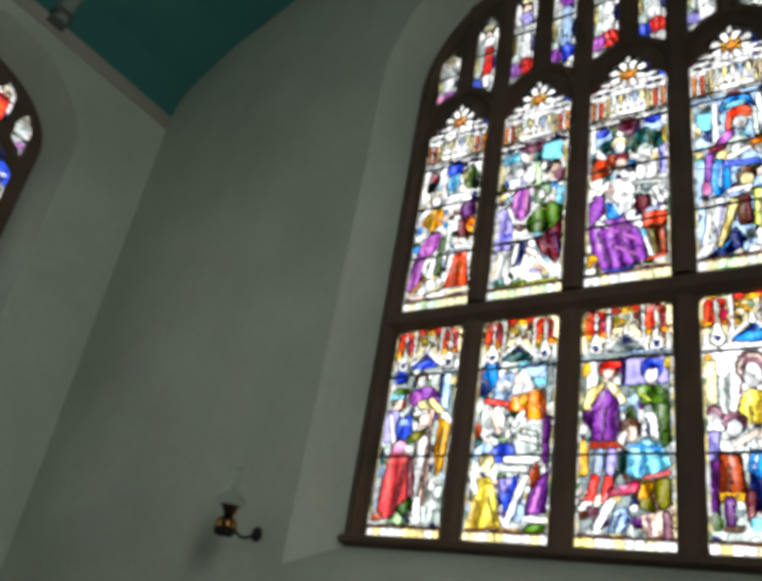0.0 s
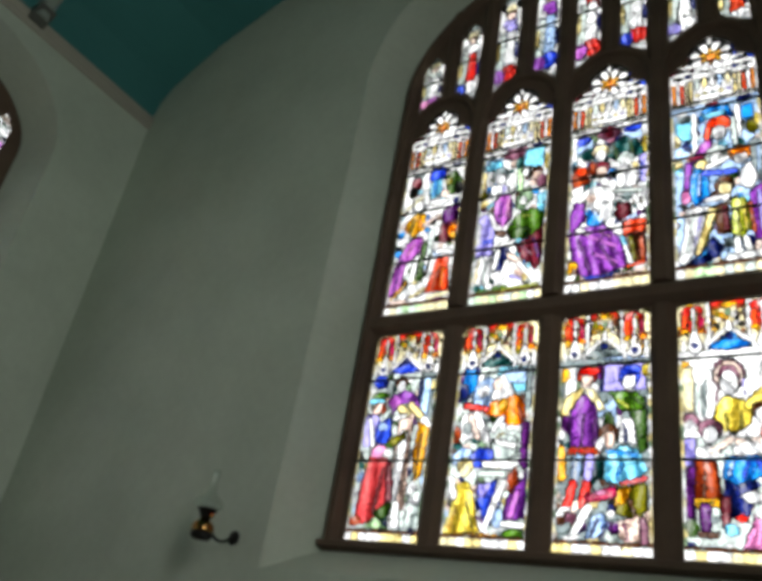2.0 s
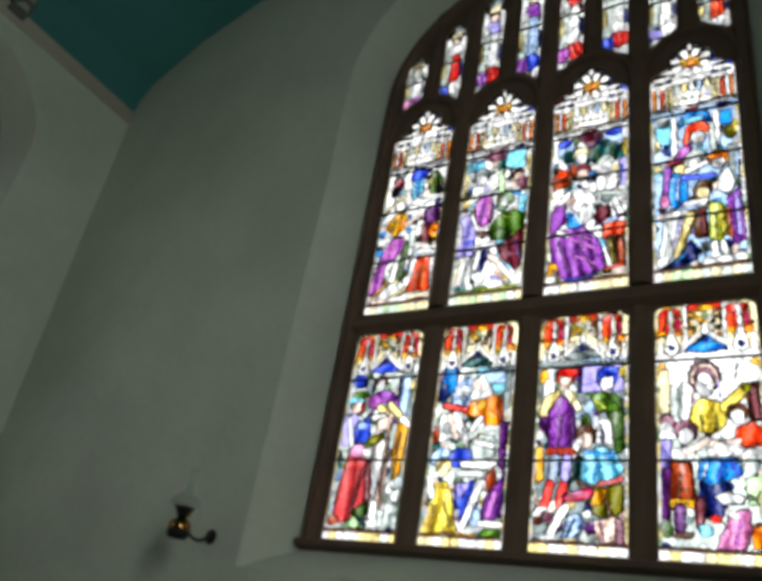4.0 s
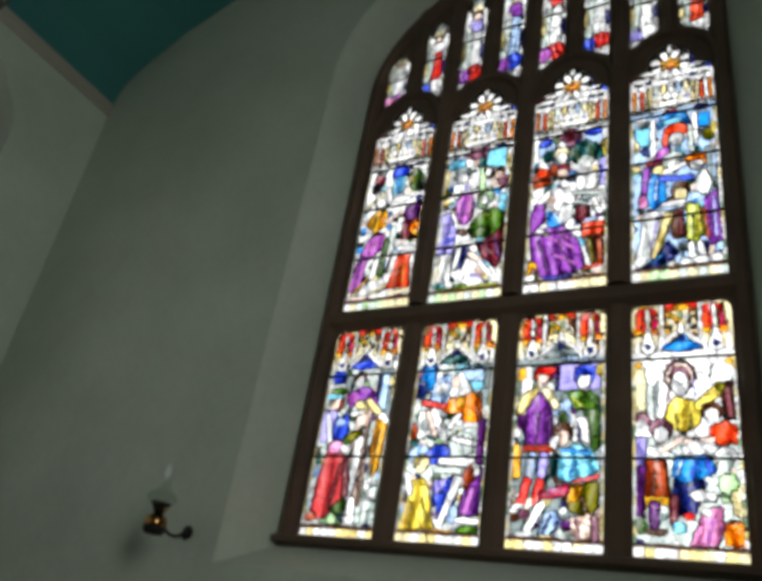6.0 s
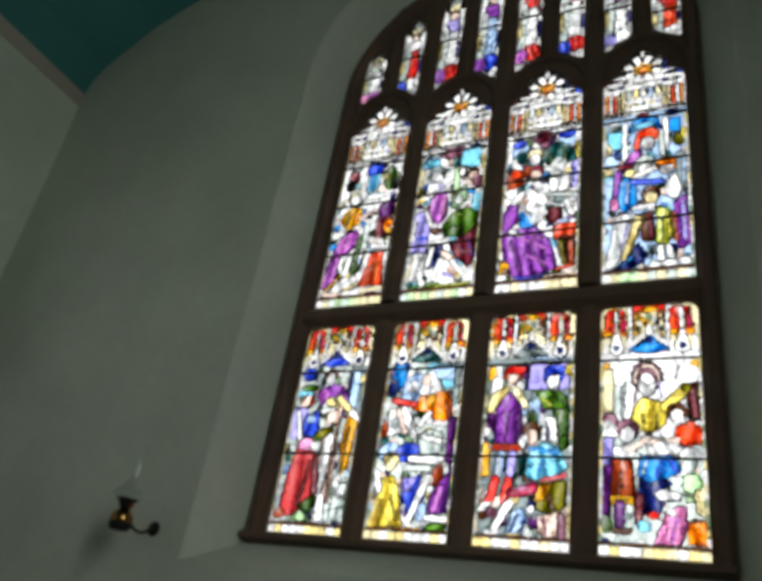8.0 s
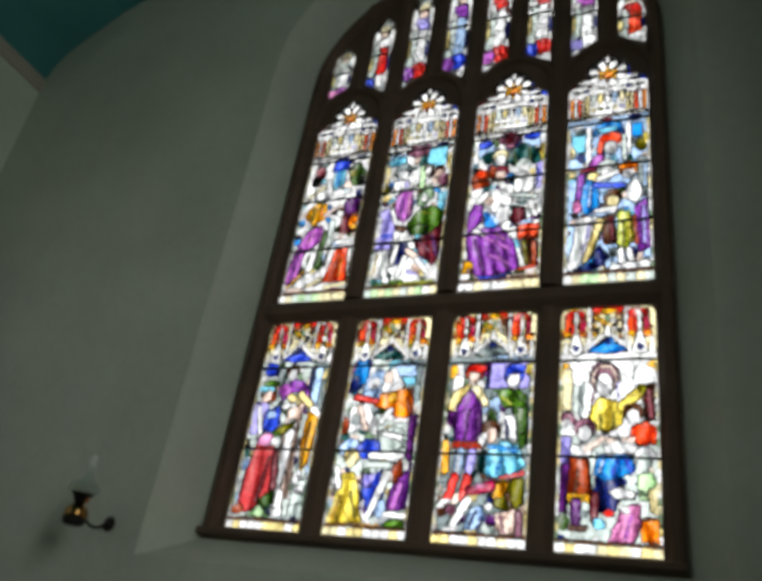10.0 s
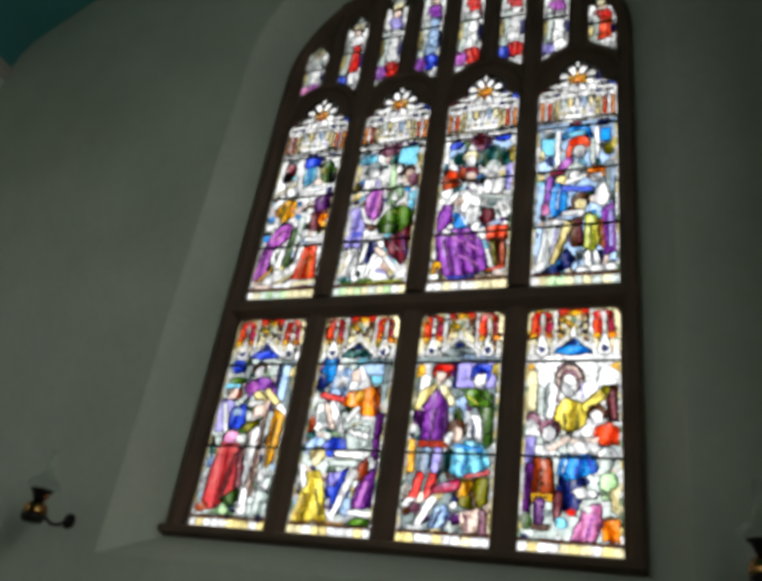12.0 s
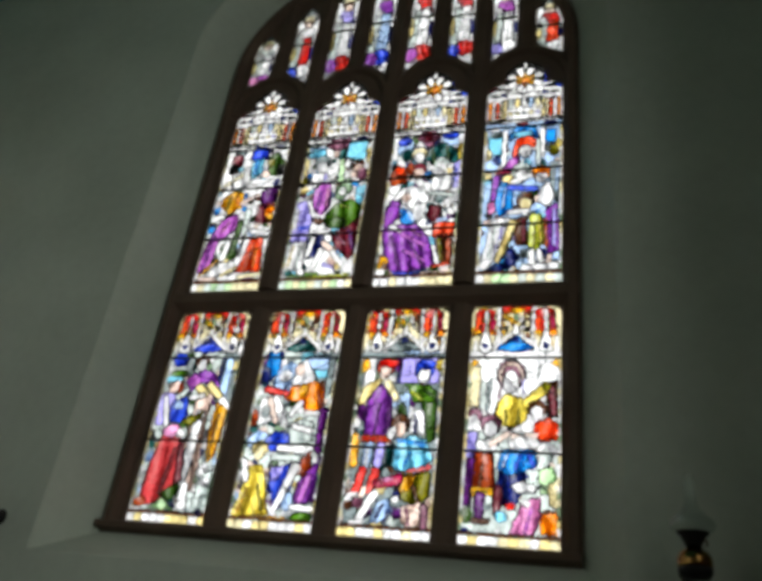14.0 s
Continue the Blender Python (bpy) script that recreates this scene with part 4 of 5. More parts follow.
def upper_a(c):
    c.ground("white", 0.33, hues=SCENE_HUES).block("white", 0.0, 0.18, 0.34, 0.52).block("white", 0.80, 1.0, 0.33, 0.38).oval("navy", 0.84, 0.345, 0.08, 0.012).oval("grey", 0.22, 0.36, 0.10, 0.012)
    c.oval("maroon", 0.20, 0.405, 0.10, 0.04).oval("dark", 0.16, 0.44, 0.07, 0.03).cloth("blue", (0.40, 0.40), (0.42, 0.34), (0.54, 0.32), (0.68, 0.35), (0.66, 0.40)).oval("navy", 0.54, 0.33, 0.06, 0.012)
    c.cloth("cyan", (0.44, 0.41), (0.62, 0.39), (0.64, 0.47), (0.46, 0.50)).limb("azure", 0.52, 0.40, 0.52, 0.47, 0.05).cloth("forest", (0.66, 0.39), (0.84, 0.37), (0.96, 0.42), (0.94, 0.49), (0.74, 0.48)).oval("olive", 0.74, 0.42, 0.06, 0.02).oval("dark", 0.92, 0.46, 0.05, 0.03)
    c.cloth("white", (0.18, 0.47), (0.36, 0.44), (0.48, 0.48), (0.46, 0.53), (0.22, 0.54)).limb("cream", 0.10, 0.52, 0.34, 0.47, 0.06).limb("white", 0.52, 0.51, 0.84, 0.51, 0.08, 0.06).oval("flesh", 0.70, 0.475, 0.06, 0.02)
    c.cloth("plum", (0.70, 0.56), (0.96, 0.53), (0.97, 0.62), (0.74, 0.63)).cloth("maroon", (0.70, 0.62), (0.96, 0.61), (0.97, 0.71), (0.72, 0.71)).oval("orange", 0.90, 0.655, 0.07, 0.03).oval("gold", 0.92, 0.68, 0.04, 0.016)
    c.cloth("gold", (0.14, 0.58), (0.28, 0.55), (0.44, 0.56), (0.46, 0.63), (0.28, 0.66), (0.12, 0.62)).limb("olive", 0.24, 0.58, 0.22, 0.64, 0.04).limb("orange", 0.36, 0.58, 0.38, 0.62, 0.05).limb("flesh", 0.44, 0.61, 0.68, 0.575, 0.07, 0.05)
    c.limb("white", 0.06, 0.68, 0.20, 0.67, 0.12, 0.10).cloth("magenta", (0.22, 0.68), (0.46, 0.66), (0.46, 0.73), (0.24, 0.78), (0.20, 0.90), (0.02, 0.92), (0.08, 0.77)).limb("violet", 0.16, 0.76, 0.10, 0.90, 0.04).limb("pink", 0.34, 0.69, 0.24, 0.74, 0.03)
    c.limb("pale", 0.58, 0.65, 0.58, 0.75, 0.10, 0.08).limb("forest", 0.50, 0.70, 0.48, 0.84, 0.09, 0.10).limb("white", 0.40, 0.76, 0.36, 0.86, 0.08).limb("dark", 0.62, 0.76, 0.58, 0.84, 0.05)
    c.limb("white", 0.72, 0.745, 0.90, 0.75, 0.07).cloth("scarlet", (0.72, 0.77), (0.90, 0.77), (0.96, 0.92), (0.58, 0.92), (0.66, 0.86)).limb("rust", 0.78, 0.80, 0.72, 0.91, 0.05).limb("orange", 0.84, 0.82, 0.84, 0.90, 0.03)
    c.limb("gold", 0.08, 0.93, 0.30, 0.86, 0.04).cloth("white", (0.14, 0.94), (0.30, 0.88), (0.56, 0.87), (0.58, 0.93)).limb("straw", 0.40, 0.93, 0.60, 0.90, 0.04).limb("cream", 0.66, 0.94, 0.95, 0.93, 0.06).oval("flesh", 0.20, 0.945, 0.15, 0.010)


def upper_b(c):
    c.ground("white", 0.33, hues=SCENE_HUES).block("cyan", 0.62, 0.90, 0.35, 0.44).block("sky", 0.02, 0.30, 0.36, 0.42).oval("grey", 0.12, 0.355, 0.07, 0.014).oval("navy", 0.80, 0.335, 0.08, 0.014)
    c.cloth("mauve", (0.32, 0.37), (0.36, 0.33), (0.50, 0.30), (0.66, 0.34), (0.62, 0.38), (0.44, 0.39)).oval("maroon", 0.50, 0.315, 0.05, 0.012).oval("cyan", 0.18, 0.395, 0.13, 0.026).oval("teal", 0.56, 0.41, 0.06, 0.03).oval("yellow", 0.96, 0.43, 0.04, 0.03).block("straw", 0.0, 0.08, 0.42, 0.50)
    c.head("grey", 0.28, 0.455, 0.11).cloth("white", (0.16, 0.49), (0.38, 0.49), (0.44, 0.55), (0.20, 0.56)).limb("lilac", 0.36, 0.50, 0.38, 0.55, 0.05).limb("white", 0.40, 0.53, 0.58, 0.49, 0.07).limb("mint", 0.58, 0.44, 0.60, 0.54, 0.08)
    c.head("brown", 0.82, 0.475, 0.08, "flesh").oval("mauve", 0.90, 0.51, 0.08, 0.03).head("dark", 0.66, 0.455, 0.07).cloth("sage", (0.56, 0.56), (0.72, 0.52), (0.80, 0.58), (0.66, 0.63), (0.56, 0.62)).cloth("cyan", (0.84, 0.57), (0.97, 0.56), (0.97, 0.66), (0.86, 0.65)).oval("white", 0.66, 0.585, 0.05, 0.02)
    c.cloth("magenta", (0.24, 0.57), (0.34, 0.54), (0.48, 0.55), (0.52, 0.65), (0.40, 0.69), (0.26, 0.66)).limb("violet", 0.34, 0.58, 0.34, 0.66, 0.04).limb("pink", 0.44, 0.57, 0.45, 0.65, 0.04).oval("straw", 0.08, 0.57, 0.07, 0.02).oval("olive", 0.05, 0.53, 0.05, 0.03)
    c.cloth("lilac", (0.02, 0.63), (0.20, 0.61), (0.30, 0.68), (0.28, 0.80), (0.01, 0.80)).limb("white", 0.20, 0.62, 0.30, 0.69, 0.06).limb("white", 0.05, 0.66, 0.06, 0.74, 0.05).limb("blue", 0.14, 0.74, 0.26, 0.74, 0.05).limb("blue", 0.03, 0.77, 0.22, 0.77, 0.03)
    c.limb("brown", 0.34, 0.71, 0.42, 0.72, 0.09).cloth("green", (0.44, 0.70), (0.58, 0.64), (0.80, 0.62), (0.97, 0.66), (0.95, 0.72), (0.74, 0.75), (0.50, 0.74)).cloth("forest", (0.46, 0.71), (0.60, 0.70), (0.80, 0.72), (0.74, 0.755), (0.52, 0.745)).limb("lime", 0.66, 0.65, 0.78, 0.66, 0.03)
    c.cloth("maroon", (0.58, 0.77), (0.78, 0.75), (0.97, 0.70), (0.97, 0.86), (0.90, 0.89), (0.66, 0.82)).limb("mauve", 0.66, 0.78, 0.82, 0.82, 0.03).limb("plum", 0.84, 0.76, 0.92, 0.84, 0.04)
    c.cloth("white", (0.02, 0.81), (0.26, 0.80), (0.28, 0.92), (0.0, 0.93)).limb("straw", 0.10, 0.82, 0.08, 0.91, 0.03).limb("pale", 0.20, 0.82, 0.20, 0.91, 0.03)
    c.cloth("navy", (0.28, 0.79), (0.44, 0.76), (0.54, 0.80), (0.48, 0.86), (0.32, 0.88)).limb("white", 0.38, 0.765, 0.54, 0.765, 0.08).limb("white", 0.36, 0.79, 0.32, 0.86, 0.07).limb("flesh", 0.52, 0.81, 0.68, 0.85, 0.09).limb("white", 0.66, 0.85, 0.84, 0.915, 0.08, 0.06).limb("white", 0.50, 0.84, 0.42, 0.92, 0.08, 0.06).limb("lilac", 0.56, 0.90, 0.70, 0.915, 0.05).limb("white", 0.84, 0.92, 0.94, 0.88, 0.05)
    c.limb("green", 0.12, 0.945, 0.50, 0.935, 0.05).limb("lime", 0.30, 0.953, 0.92, 0.945, 0.04).oval("teal", 0.10, 0.93, 0.06, 0.014).oval("white", 0.28, 0.93, 0.06, 0.012)


def upper_c(c):
    c.ground("white", 0.33, hues=SCENE_HUES).block("white", 0, 0.10, 0.33, 0.46).block("white", 0.90, 1, 0.33, 0.46).block("sky", 0.08, 0.30, 0.37, 0.43).block("sky", 0.70, 0.92, 0.36, 0.41).oval("blue", 0.18, 0.375, 0.10, 0.018).oval("blue", 0.81, 0.36, 0.11, 0.02).oval("navy", 0.18, 0.35, 0.05, 0.01).oval("yellow", 0.96, 0.44, 0.04, 0.04)
    c.cloth("mauve", (0.34, 0.365), (0.42, 0.33), (0.46, 0.305), (0.54, 0.305), (0.58, 0.33), (0.68, 0.365), (0.60, 0.39), (0.54, 0.42), (0.44, 0.39)).oval("maroon", 0.51, 0.36, 0.06, 0.03)
    c.cloth("teal", (0.48, 0.46), (0.54, 0.41), (0.72, 0.39), (0.92, 0.43), (0.94, 0.49), (0.60, 0.50)).limb("forest", 0.58, 0.43, 0.62, 0.49, 0.04).limb("forest", 0.78, 0.42, 0.80, 0.48, 0.04).oval("teal", 0.24, 0.44, 0.10, 0.03)
    c.head("cream", 0.40, 0.45, 0.10).cloth("rust", (0.03, 0.52), (0.12, 0.48), (0.26, 0.50), (0.28, 0.57), (0.06, 0.58)).oval("scarlet", 0.16, 0.51, 0.07, 0.02).head("maroon", 0.42, 0.525, 0.10, "flesh").oval("rust", 0.31, 0.505, 0.05, 0.03)
    c.head("pale", 0.72, 0.50, 0.09).cloth("white", (0.60, 0.55), (0.72, 0.52), (0.86, 0.54), (0.88, 0.61), (0.62, 0.62)).oval("dark", 0.58, 0.55, 0.04, 0.016).cloth("lilac", (0.88, 0.49), (0.97, 0.48), (0.97, 0.60), (0.90, 0.60)).limb("blue", 0.92, 0.52, 0.90, 0.58, 0.03)
    c.cloth("white", (0.20, 0.60), (0.36, 0.58), (0.50, 0.60), (0.62, 0.63), (0.58, 0.68), (0.40, 0.69), (0.24, 0.66)).limb("white", 0.10, 0.66, 0.26, 0.60, 0.07).limb("pale", 0.60, 0.62, 0.90, 0.635, 0.06).limb("white", 0.82, 0.65, 0.90, 0.71, 0.07).oval("grey", 0.74, 0.645, 0.10, 0.010).oval("flesh", 0.30, 0.635, 0.06, 0.02)
    c.cloth("violet", (0.02, 0.70), (0.10, 0.64), (0.22, 0.65), (0.24, 0.72), (0.06, 0.77)).cloth("azure", (0.24, 0.74), (0.28, 0.68), (0.40, 0.70), (0.50, 0.74), (0.40, 0.76)).cloth("white", (0.40, 0.72), (0.42, 0.66), (0.58, 0.66), (0.56, 0.72), (0.48, 0.75)).limb("sky", 0.34, 0.69, 0.42, 0.735, 0.04).cloth("maroon", (0.58, 0.72), (0.62, 0.67), (0.78, 0.68), (0.80, 0.73), (0.66, 0.75))
    c.cloth("violet", (0.02, 0.77), (0.20, 0.75), (0.47, 0.75), (0.66, 0.81), (0.76, 0.92), (0.50, 0.94), (0.22, 0.945), (0.09, 0.88)).limb("magenta", 0.24, 0.78, 0.60, 0.84, 0.05).limb("magenta", 0.36, 0.86, 0.62, 0.90, 0.04).limb("plum", 0.16, 0.80, 0.30, 0.92, 0.04).limb("plum", 0.42, 0.83, 0.60, 0.92, 0.03).limb("pink", 0.40, 0.775, 0.54, 0.80, 0.025).limb("white", 0.14, 0.755, 0.26, 0.775, 0.06)
    c.cloth("brown", (0.72, 0.81), (0.96, 0.80), (0.96, 0.91), (0.80, 0.91)).limb("olive", 0.78, 0.82, 0.82, 0.90, 0.05).limb("rust", 0.90, 0.82, 0.92, 0.90, 0.07).cloth("scarlet", (0.68, 0.76), (0.74, 0.745), (0.97, 0.75), (0.97, 0.805), (0.70, 0.81)).limb("rust", 0.72, 0.80, 0.95, 0.795, 0.02).limb("sky", 0.74, 0.74, 0.84, 0.735, 0.05)
    c.oval("gold", 0.09, 0.905, 0.08, 0.026).oval("brown", 0.12, 0.92, 0.04, 0.014).limb("blue", 0.24, 0.945, 0.48, 0.95, 0.04).limb("scarlet", 0.74, 0.925, 0.92, 0.915, 0.04).limb("flesh", 0.60, 0.95, 0.95, 0.94, 0.03)


def upper_d(c):
    c.ground("sky", 0.33, hues=SCENE_HUES).block("cyan", 0.06, 0.24, 0.38, 0.47).block("white", 0.24, 0.30, 0.36, 0.54).block("white", 0.72, 0.78, 0.36, 0.50).block("azure", 0.78, 0.92, 0.37, 0.43)
    c.cloth("azure", (0.30, 0.41), (0.36, 0.36), (0.50, 0.34), (0.66, 0.36), (0.72, 0.41), (0.50, 0.39)).oval("cyan", 0.50, 0.385, 0.14, 0.014).oval("maroon", 0.48, 0.335, 0.08, 0.014).oval("grey", 0.16, 0.38, 0.09, 0.018).oval("navy", 0.84, 0.345, 0.08, 0.016).oval("olive", 0.90, 0.465, 0.08, 0.03).oval("yellow", 0.95, 0.44, 0.03, 0.03).oval("cream", 0.05, 0.47, 0.06, 0.03)
    c.oval("scarlet", 0.53, 0.43, 0.14, 0.036).limb("scarlet", 0.42, 0.44, 0.40, 0.48, 0.07).oval("white", 0.54, 0.465, 0.08, 0.032).limb("pale", 0.70, 0.42, 0.70, 0.52, 0.06)
    c.cloth("magenta", (0.26, 0.53), (0.36, 0.49), (0.46, 0.48), (0.46, 0.53), (0.34, 0.56), (0.22, 0.57)).limb("crimson", 0.22, 0.55, 0.36, 0.545, 0.07).cloth("violet", (0.14, 0.57), (0.24, 0.56), (0.20, 0.66), (0.12, 0.68))
    c.cloth("grey", (0.84, 0.52), (0.97, 0.52), (0.97, 0.70), (0.86, 0.66)).limb("sky", 0.94, 0.54, 0.93, 0.64, 0.04).oval("straw", 0.34, 0.585, 0.08, 0.02).head("pale", 0.50, 0.565, 0.12).limb("white", 0.40, 0.595, 0.62, 0.57, 0.08)
    c.head("orange", 0.74, 0.575, 0.10).oval("orange", 0.74, 0.55, 0.12, 0.018).cloth("azure", (0.20, 0.62), (0.30, 0.59), (0.40, 0.63), (0.40, 0.72), (0.24, 0.74), (0.18, 0.70)).limb("blue", 0.36, 0.62, 0.68, 0.63, 0.09, 0.07).limb("sky", 0.30, 0.62, 0.28, 0.70, 0.03).oval("pink", 0.14, 0.70, 0.05, 0.03)
    c.cloth("white", (0.74, 0.63), (0.84, 0.61), (0.92, 0.67), (0.84, 0.71), (0.70, 0.69)).cloth("violet", (0.80, 0.72), (0.94, 0.69), (0.97, 0.88), (0.84, 0.90)).limb("lilac", 0.90, 0.72, 0.91, 0.86, 0.04).limb("rust", 0.80, 0.76, 0.82, 0.86, 0.05)
    c.head("brown", 0.56, 0.685, 0.10, "cream").limb("white", 0.36, 0.725, 0.58, 0.72, 0.07).cloth("brown", (0.42, 0.75), (0.58, 0.74), (0.60, 0.86), (0.46, 0.86)).limb("maroon", 0.54, 0.76, 0.55, 0.84, 0.05).cloth("lime", (0.62, 0.735), (0.76, 0.735), (0.80, 0.85), (0.70, 0.88), (0.60, 0.86)).limb("olive", 0.68, 0.78, 0.68, 0.87, 0.025).limb("yellow", 0.73, 0.76, 0.75, 0.85, 0.03)
    c.cloth("white", (0.13, 0.745), (0.38, 0.745), (0.38, 0.80), (0.26, 0.90), (0.10, 0.95), (0.02, 0.94), (0.10, 0.85)).limb("pale", 0.22, 0.77, 0.14, 0.90, 0.03).limb("lilac", 0.30, 0.77, 0.22, 0.88, 0.025).cloth("straw", (0.38, 0.75), (0.48, 0.76), (0.36, 0.87), (0.20, 0.95), (0.22, 0.91)).limb("olive", 0.44, 0.79, 0.32, 0.89, 0.02)
    c.cloth("navy", (0.40, 0.86), (0.46, 0.88), (0.48, 0.93), (0.34, 0.95), (0.08, 0.957), (0.26, 0.92)).limb("azure", 0.36, 0.90, 0.22, 0.94, 0.025).limb("white", 0.64, 0.88, 0.66, 0.93, 0.06, 0.09).limb("white", 0.73, 0.88, 0.76, 0.925, 0.06, 0.08).limb("flesh", 0.86, 0.90, 0.84, 0.93, 0.06, 0.08).oval("grey", 0.56, 0.89, 0.06, 0.02)
    c.cloth("white", (0.44, 0.957), (0.56, 0.935), (0.97, 0.92), (0.97, 0.957))


SCENES = [(lower_a, "blue"), (lower_b, "teal"), (lower_c, "grey"), (lower_d, "azure")]
for k, (draw, dome) in enumerate(SCENES):
    rng = random.Random(40 + k)
    c = Cartoon(40 + k, LOW_H / LIGHT_W)
    draw(c)
    canopy(c, rng, dome)
    border(c, rng)
    glass_panel(lights[k] - LIGHT_W / 2 - 0.004, Z - 0.004, LIGHT_W + 0.008, LOW_H + 0.008, c, (0.245, 0.645), 11 + k,
                "lower stained glass light, coloured robes under a red and gold canopy")
UP_H = UP_1 - UP_0


def in_head(u, v):
    z = -v * UP_H
    half = np.interp(z, [a for a, _ in CUSPS[1:]], [b for _, b in CUSPS[1:]]) if z > -0.30 else 0.26
    return abs(u - 0.5) * LIGHT_W < half + 0.03


for k, draw in enumerate((upper_a, upper_b, upper_c, upper_d)):
    rng = random.Random(60 + k)
    c = Cartoon(60 + k, UP_H / LIGHT_W)
    c.top = 0.027
    draw(c)
    c.top = 0.0
    border(c, rng, ("cream", "white", "pale", "mint") if k != 2 else ("cream", "flesh", "white"), 0.34)
    head_work(c, rng)
    glass_panel(lights[k] - LIGHT_W / 2 - 0.004, Z + UP_0 - 0.004, LIGHT_W + 0.008, UP_H + 0.008, c, (0.335, 0.535, 0.77), 31 + k,
                "upper stained glass light, white and gold flower above coloured robes", keep=in_head)


def figure_light(top, mid, low, low2):
    """A narrow light: a pale niche, a standing robe in two colours and a coloured foot."""
    def draw(c):
        c.block("white", 0, 1, 0, 1).oval("grey", 0.5, 0.05, 0.35, 0.03).oval("dark", 0.16, 0.12, 0.12, 0.05).oval("dark", 0.86, 0.12, 0.12, 0.05)
        c.oval("cream", 0.5, 0.15, 0.26, 0.05).oval("brown", 0.5, 0.2, 0.28, 0.035).oval("flesh", 0.5, 0.235, 0.2, 0.04)
        c.robe(top, 0.5, 0.5, 0.27, 0.46, 0.55, 0.8).oval("white", 0.24, 0.4, 0.14, 0.06).robe("pale", 0.42, 0.34, 0.42, 0.80, 0.5, 0.66)
        c.robe(mid, 0.62, 0.60, 0.40, 0.82, 0.34, 0.5).oval("navy", 0.9, 0.62, 0.09, 0.08).oval("straw", 0.1, 0.6, 0.08, 0.1)
        c.oval(low, 0.64, 0.83, 0.38, 0.075, -12).oval(low2, 0.22, 0.85, 0.26, 0.07).oval("white", 0.5, 0.95, 0.5, 0.035)
    return draw


SMALL = [figure_light("pale", "white", "magenta", "pink"), figure_light("white", "red", "white", "blue"), figure_light("lilac", "white", "red", "violet"),
         figure_light("violet", "sky", "blue", "violet"), figure_light("red", "white", "red", "magenta"), figure_light("rose", "white", "red", "blue"),
         figure_light("magenta", "white", "white", "lilac"), figure_light("red", "scarlet", "white", "pale")]
for k, (x, w, z0, z1, lean) in enumerate(small):
    c = Cartoon(70 + k, (z1 - z0) / w)
    SMALL[k](c)
    glass_panel(x - w / 2 - 0.004, Z + z0 - 0.135, w + 0.008, z1 - z0 + 0.14, c, (0.5,), 81 + k, "narrow stained glass tracery light, pale with a coloured foot", step=0.014, group=0.07)

# ---------------------------------------------------------------- side window
window_2 = tagged(new("window_2"), "two-light arched stained glass window in the side wall", "window", kind="structure")
SX = -ROOM_X - 0.36
side_holes, side_glass = [], []
for s in (-1, 1):
    cy = LW_Y + s * 0.375
    side_holes.append(lift(cusped_opening(cy, 0.58, 0.15, 2.90), Z + 0.04))
    side_glass.append((cy - 0.295, 0.14, 0.59, 2.77, upper_b if s > 0 else upper_c))
    for off, w, foot, high, q in ((0.595, 0.15, 2.96, 3.24, 1), (0.325, 0.19, 3.05, 3.42, -1)):
        cq = LW_Y + s * off
        side_holes.append(lift(tracery_opening(cq, w, foot, high, q * s), Z + 0.04))
        side_glass.append((cq - w / 2 - 0.005, 2.85, w + 0.01, high - 2.84, SMALL[0 if q > 0 else 7]))
plate("tracery", [arch(LW_Y, 1.02, 2.05, Z + 2.99, 0.90)] + side_holes, 0.024, 0.0, at_x(-ROOM_X - 0.374, -ROOM_X - 0.350), STONE, window_2, "dark brown stone tracery plate")
for k, (y0, z0, w, h, draw) in enumerate(side_glass):
    c = Cartoon(90 + k, h / w)
    draw(c)
    if w > 0.3:
        head_work(c, random.Random(5 + k))
    glass_panel(0, 0, w, h, c, (0.33, 0.66), 120 + k, "stained glass light of the side window, mostly white and green", 0.03, 0.12, group_name="stained glass lights of the side window",
                m=Matrix.Translation((SX, y0, Z + 0.04 + z0)) @ Matrix.Rotation(radians(90), 4, "Z"))

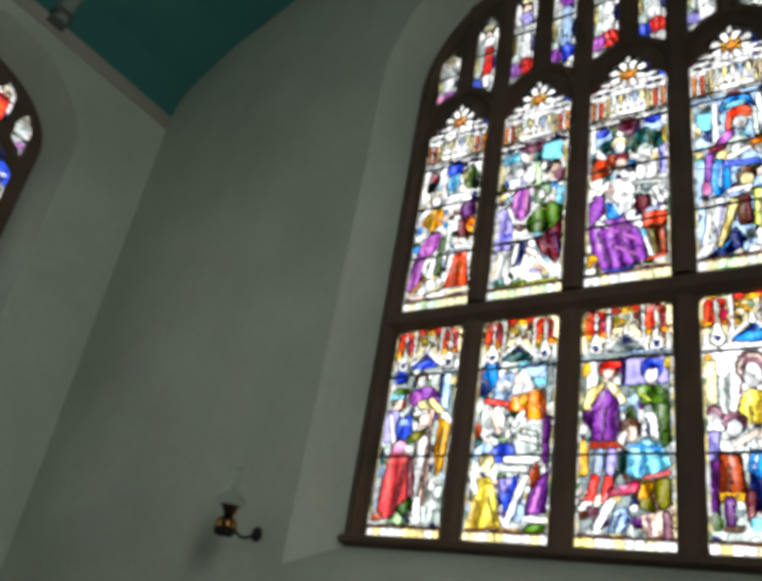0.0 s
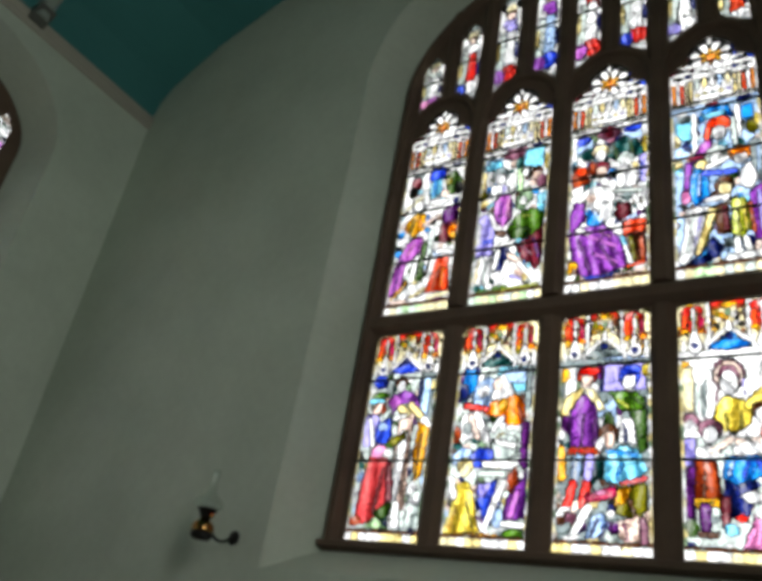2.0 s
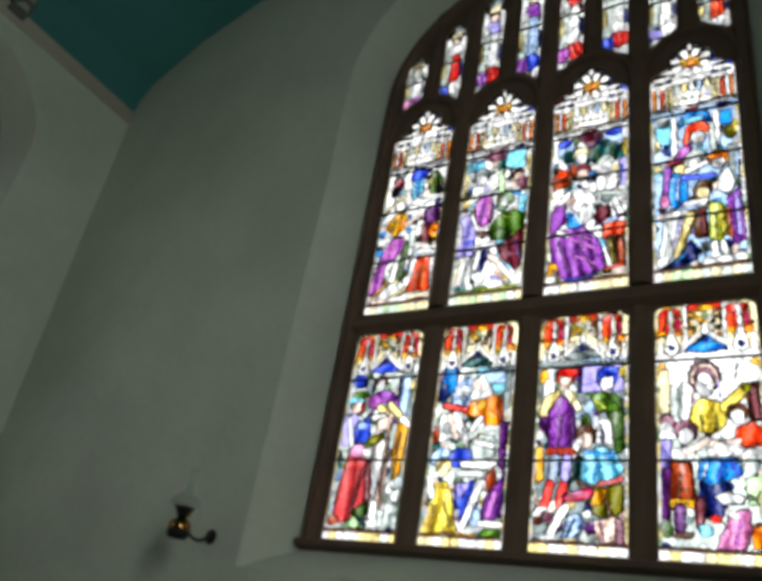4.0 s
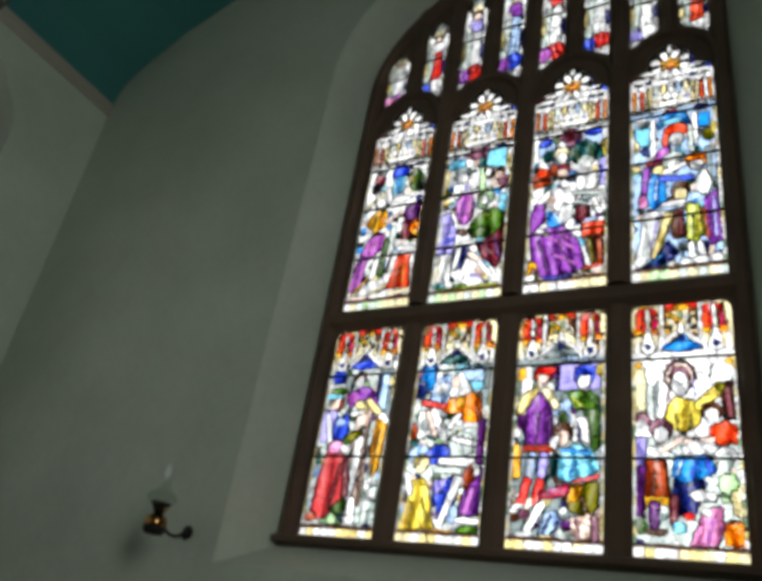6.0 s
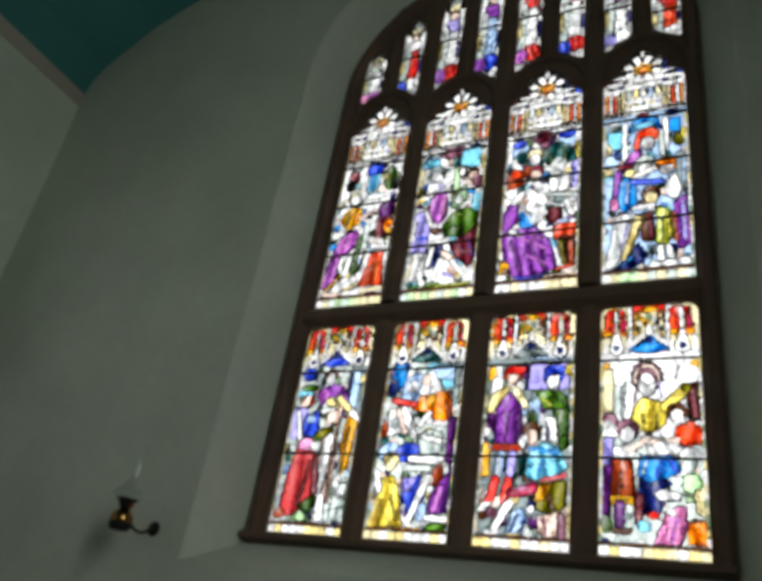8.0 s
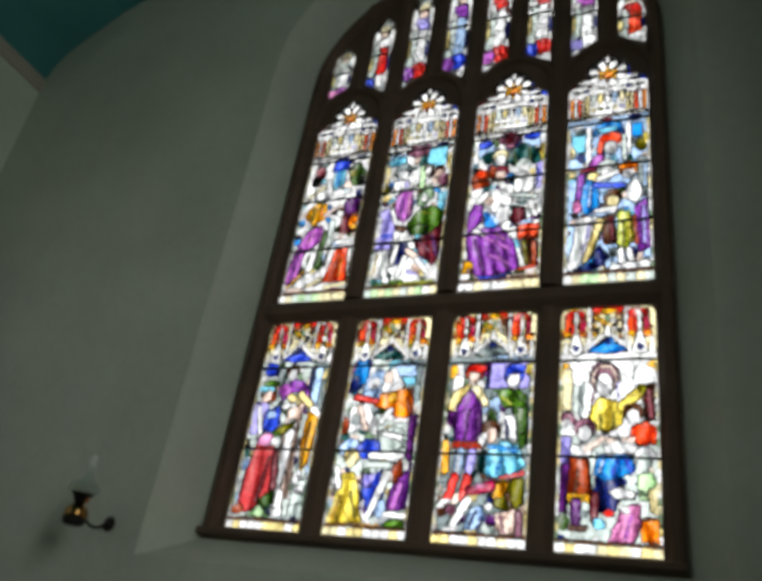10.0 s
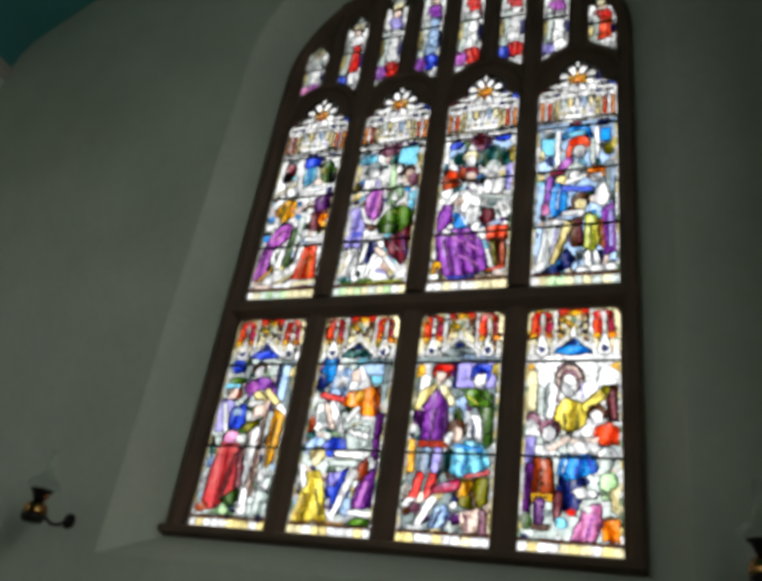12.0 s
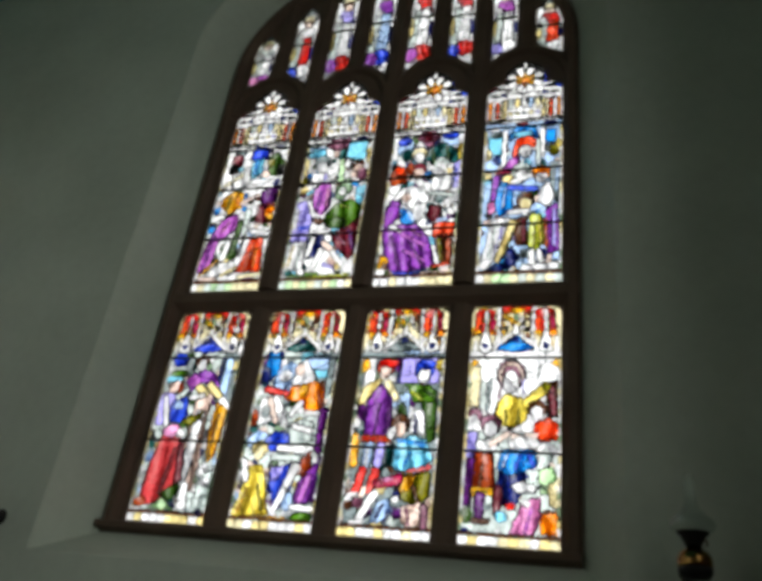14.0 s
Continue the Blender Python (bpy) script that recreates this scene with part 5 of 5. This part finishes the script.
# ---------------------------------------------------------------- ceiling rib and eaves moulding
def rib(y):
    thing = tagged(new("ceiling_rib"), "grey painted timber ceiling rib on a corbel coloured as shadow", "ceiling rib")
    pts = [(x, z) for x, z in GABLE if x < EAST_X] + [(EAST_X + 0.1, Z + 5.10)]
    bm = bmesh.new()
    rings = []
    for i, (x, z) in enumerate(pts):
        a, b = pts[max(i - 1, 0)], pts[min(i + 1, len(pts) - 1)]
        d = Vector((b[0] - a[0], b[1] - a[1])).normalized()
        s = Vector((d.y, -d.x))
        rings.append([bm.verts.new((x + s.x * o, y + w, z + s.y * o)) for o, w in ((-0.02, -0.065), (0.10, -0.065), (0.13, -0.035), (0.13, 0.035), (0.10, 0.065), (-0.02, 0.065))])
    for lo, hi in zip(rings, rings[1:]):
        for k in range(6):
            bm.faces.new((lo[k], lo[(k + 1) % 6], hi[(k + 1) % 6], hi[k]))
    bm.faces.new(rings[0])
    bm.faces.new(rings[-1])
    part("rib", bm, RIB, thing)
    # assumed corbel: a dark block where the shadow falls under the rib
    s = -1
    bm = bmesh.new()
    box(bm, s * (ROOM_X + 0.02), s * (ROOM_X - 0.17), y - 0.08, y + 0.08, EAVE_Z - 0.07, EAVE_Z + 0.06)
    for v in bm.verts:
        if v.co.z < EAVE_Z - 0.03 and abs(v.co.x) < ROOM_X - 0.1:
            v.co.x = s * (ROOM_X - 0.05)
    part("corbel", bm, FOOT_SHADE, thing, "assumed corbel, coloured as the shadow at the rib's foot")


for y in (-1.80, -5.4):
    rib(y)
s = -1
bm = bmesh.new()
edge = [(0.0, -0.13), (0.022, -0.125), (0.03, -0.09), (0.022, -0.05), (0.045, -0.02), (0.045, 0.0), (0.0, 0.0)]
ends = [[bm.verts.new((s * (ROOM_X - o), y, EAVE_Z + dz)) for o, dz in edge] for y in (WALL_Y, BACK_Y)]
for k in range(len(edge)):
    k2 = (k + 1) % len(edge)
    bm.faces.new((ends[0][k], ends[0][k2], ends[1][k2], ends[1][k]))
tagged(part("cornice", bm, BEIGE), "narrow beige painted moulding along the eaves", "cornice", kind="structure")


# ---------------------------------------------------------------- oil lamps
def oil_lamp():
    """A wall bracket with an oil font, burner and glass chimney; origin on the wall behind the bracket."""
    thing = tagged(new("oil_lamp"), "brass wall oil lamp with clear glass chimney on a bracket", "oil lamp", "oil lamps beside the window")
    reach = -0.28
    plate_bm = lathe([(0.0, 0), (0.042, 0), (0.045, 0.006), (0.036, 0.014), (0.02, 0.02), (0.0, 0.022)], 24)
    bmesh.ops.transform(plate_bm, matrix=Matrix.Rotation(radians(90), 4, "X"), verts=plate_bm.verts)
    part("wall_plate", plate_bm, IRON, thing, "black iron wall rose", True)
    pts = [(0, -0.015 + reach * t * 0.82, -0.045 * math.sin(math.pi * min(1, t * 1.05))) for t in (k / 12 for k in range(13))]
    part("arm", tube(pts, 0.009), IRON, thing, "curved iron arm", True)
    part("cup", lathe([(0.0, -0.075), (0.05, -0.072), (0.064, -0.05), (0.066, -0.03), (0.060, -0.032), (0.0, -0.06)], 28, (0, reach)), IRON, thing, "dark iron cup", True)
    font = [(0.0, -0.058), (0.035, -0.057), (0.058, -0.045), (0.066, -0.02), (0.064, 0.008), (0.052, 0.028), (0.030, 0.040), (0.026, 0.052), (0.0, 0.053)]
    part("font", lathe(font, 32, (0, reach)), BRASS, thing, "round brass oil font", True)
    burner = [(0.0, 0.050), (0.034, 0.052), (0.036, 0.066), (0.044, 0.074), (0.046, 0.088), (0.060, 0.096), (0.062, 0.104), (0.050, 0.106), (0.030, 0.104), (0.0, 0.104)]
    top = part("burner", lathe(burner, 32, (0, reach)), IRON, thing, "dark burner with gallery", True)
    knob = lathe([(0.0, 0), (0.013, 0), (0.013, 0.006), (0.0, 0.006)], 14)
    bmesh.ops.transform(knob, matrix=Matrix.Translation((0.045, reach, 0.066)) @ Matrix.Rotation(radians(90), 4, "Y"), verts=knob.verts)
    part("wick_knob", knob, BRASS, top, "small brass wick knob")
    outside = [(0.060, 0.106), (0.082, 0.114), (0.090, 0.130), (0.083, 0.150), (0.060, 0.170), (0.038, 0.190), (0.027, 0.215), (0.023, 0.26), (0.021, 0.31), (0.024, 0.335)]
    inside = [(r - 0.003, z) for r, z in reversed(outside)]
    part("chimney", lathe(outside + inside + outside[:1], 36, (0, reach)), CLEAR, top, "clear glass chimney", True)
    return thing


lamp = oil_lamp()
lamp.matrix_world = pose(-1.80, WALL_Y, Z - 0.105)
copy_thing(lamp, pose(1.80, WALL_Y, Z - 0.120))
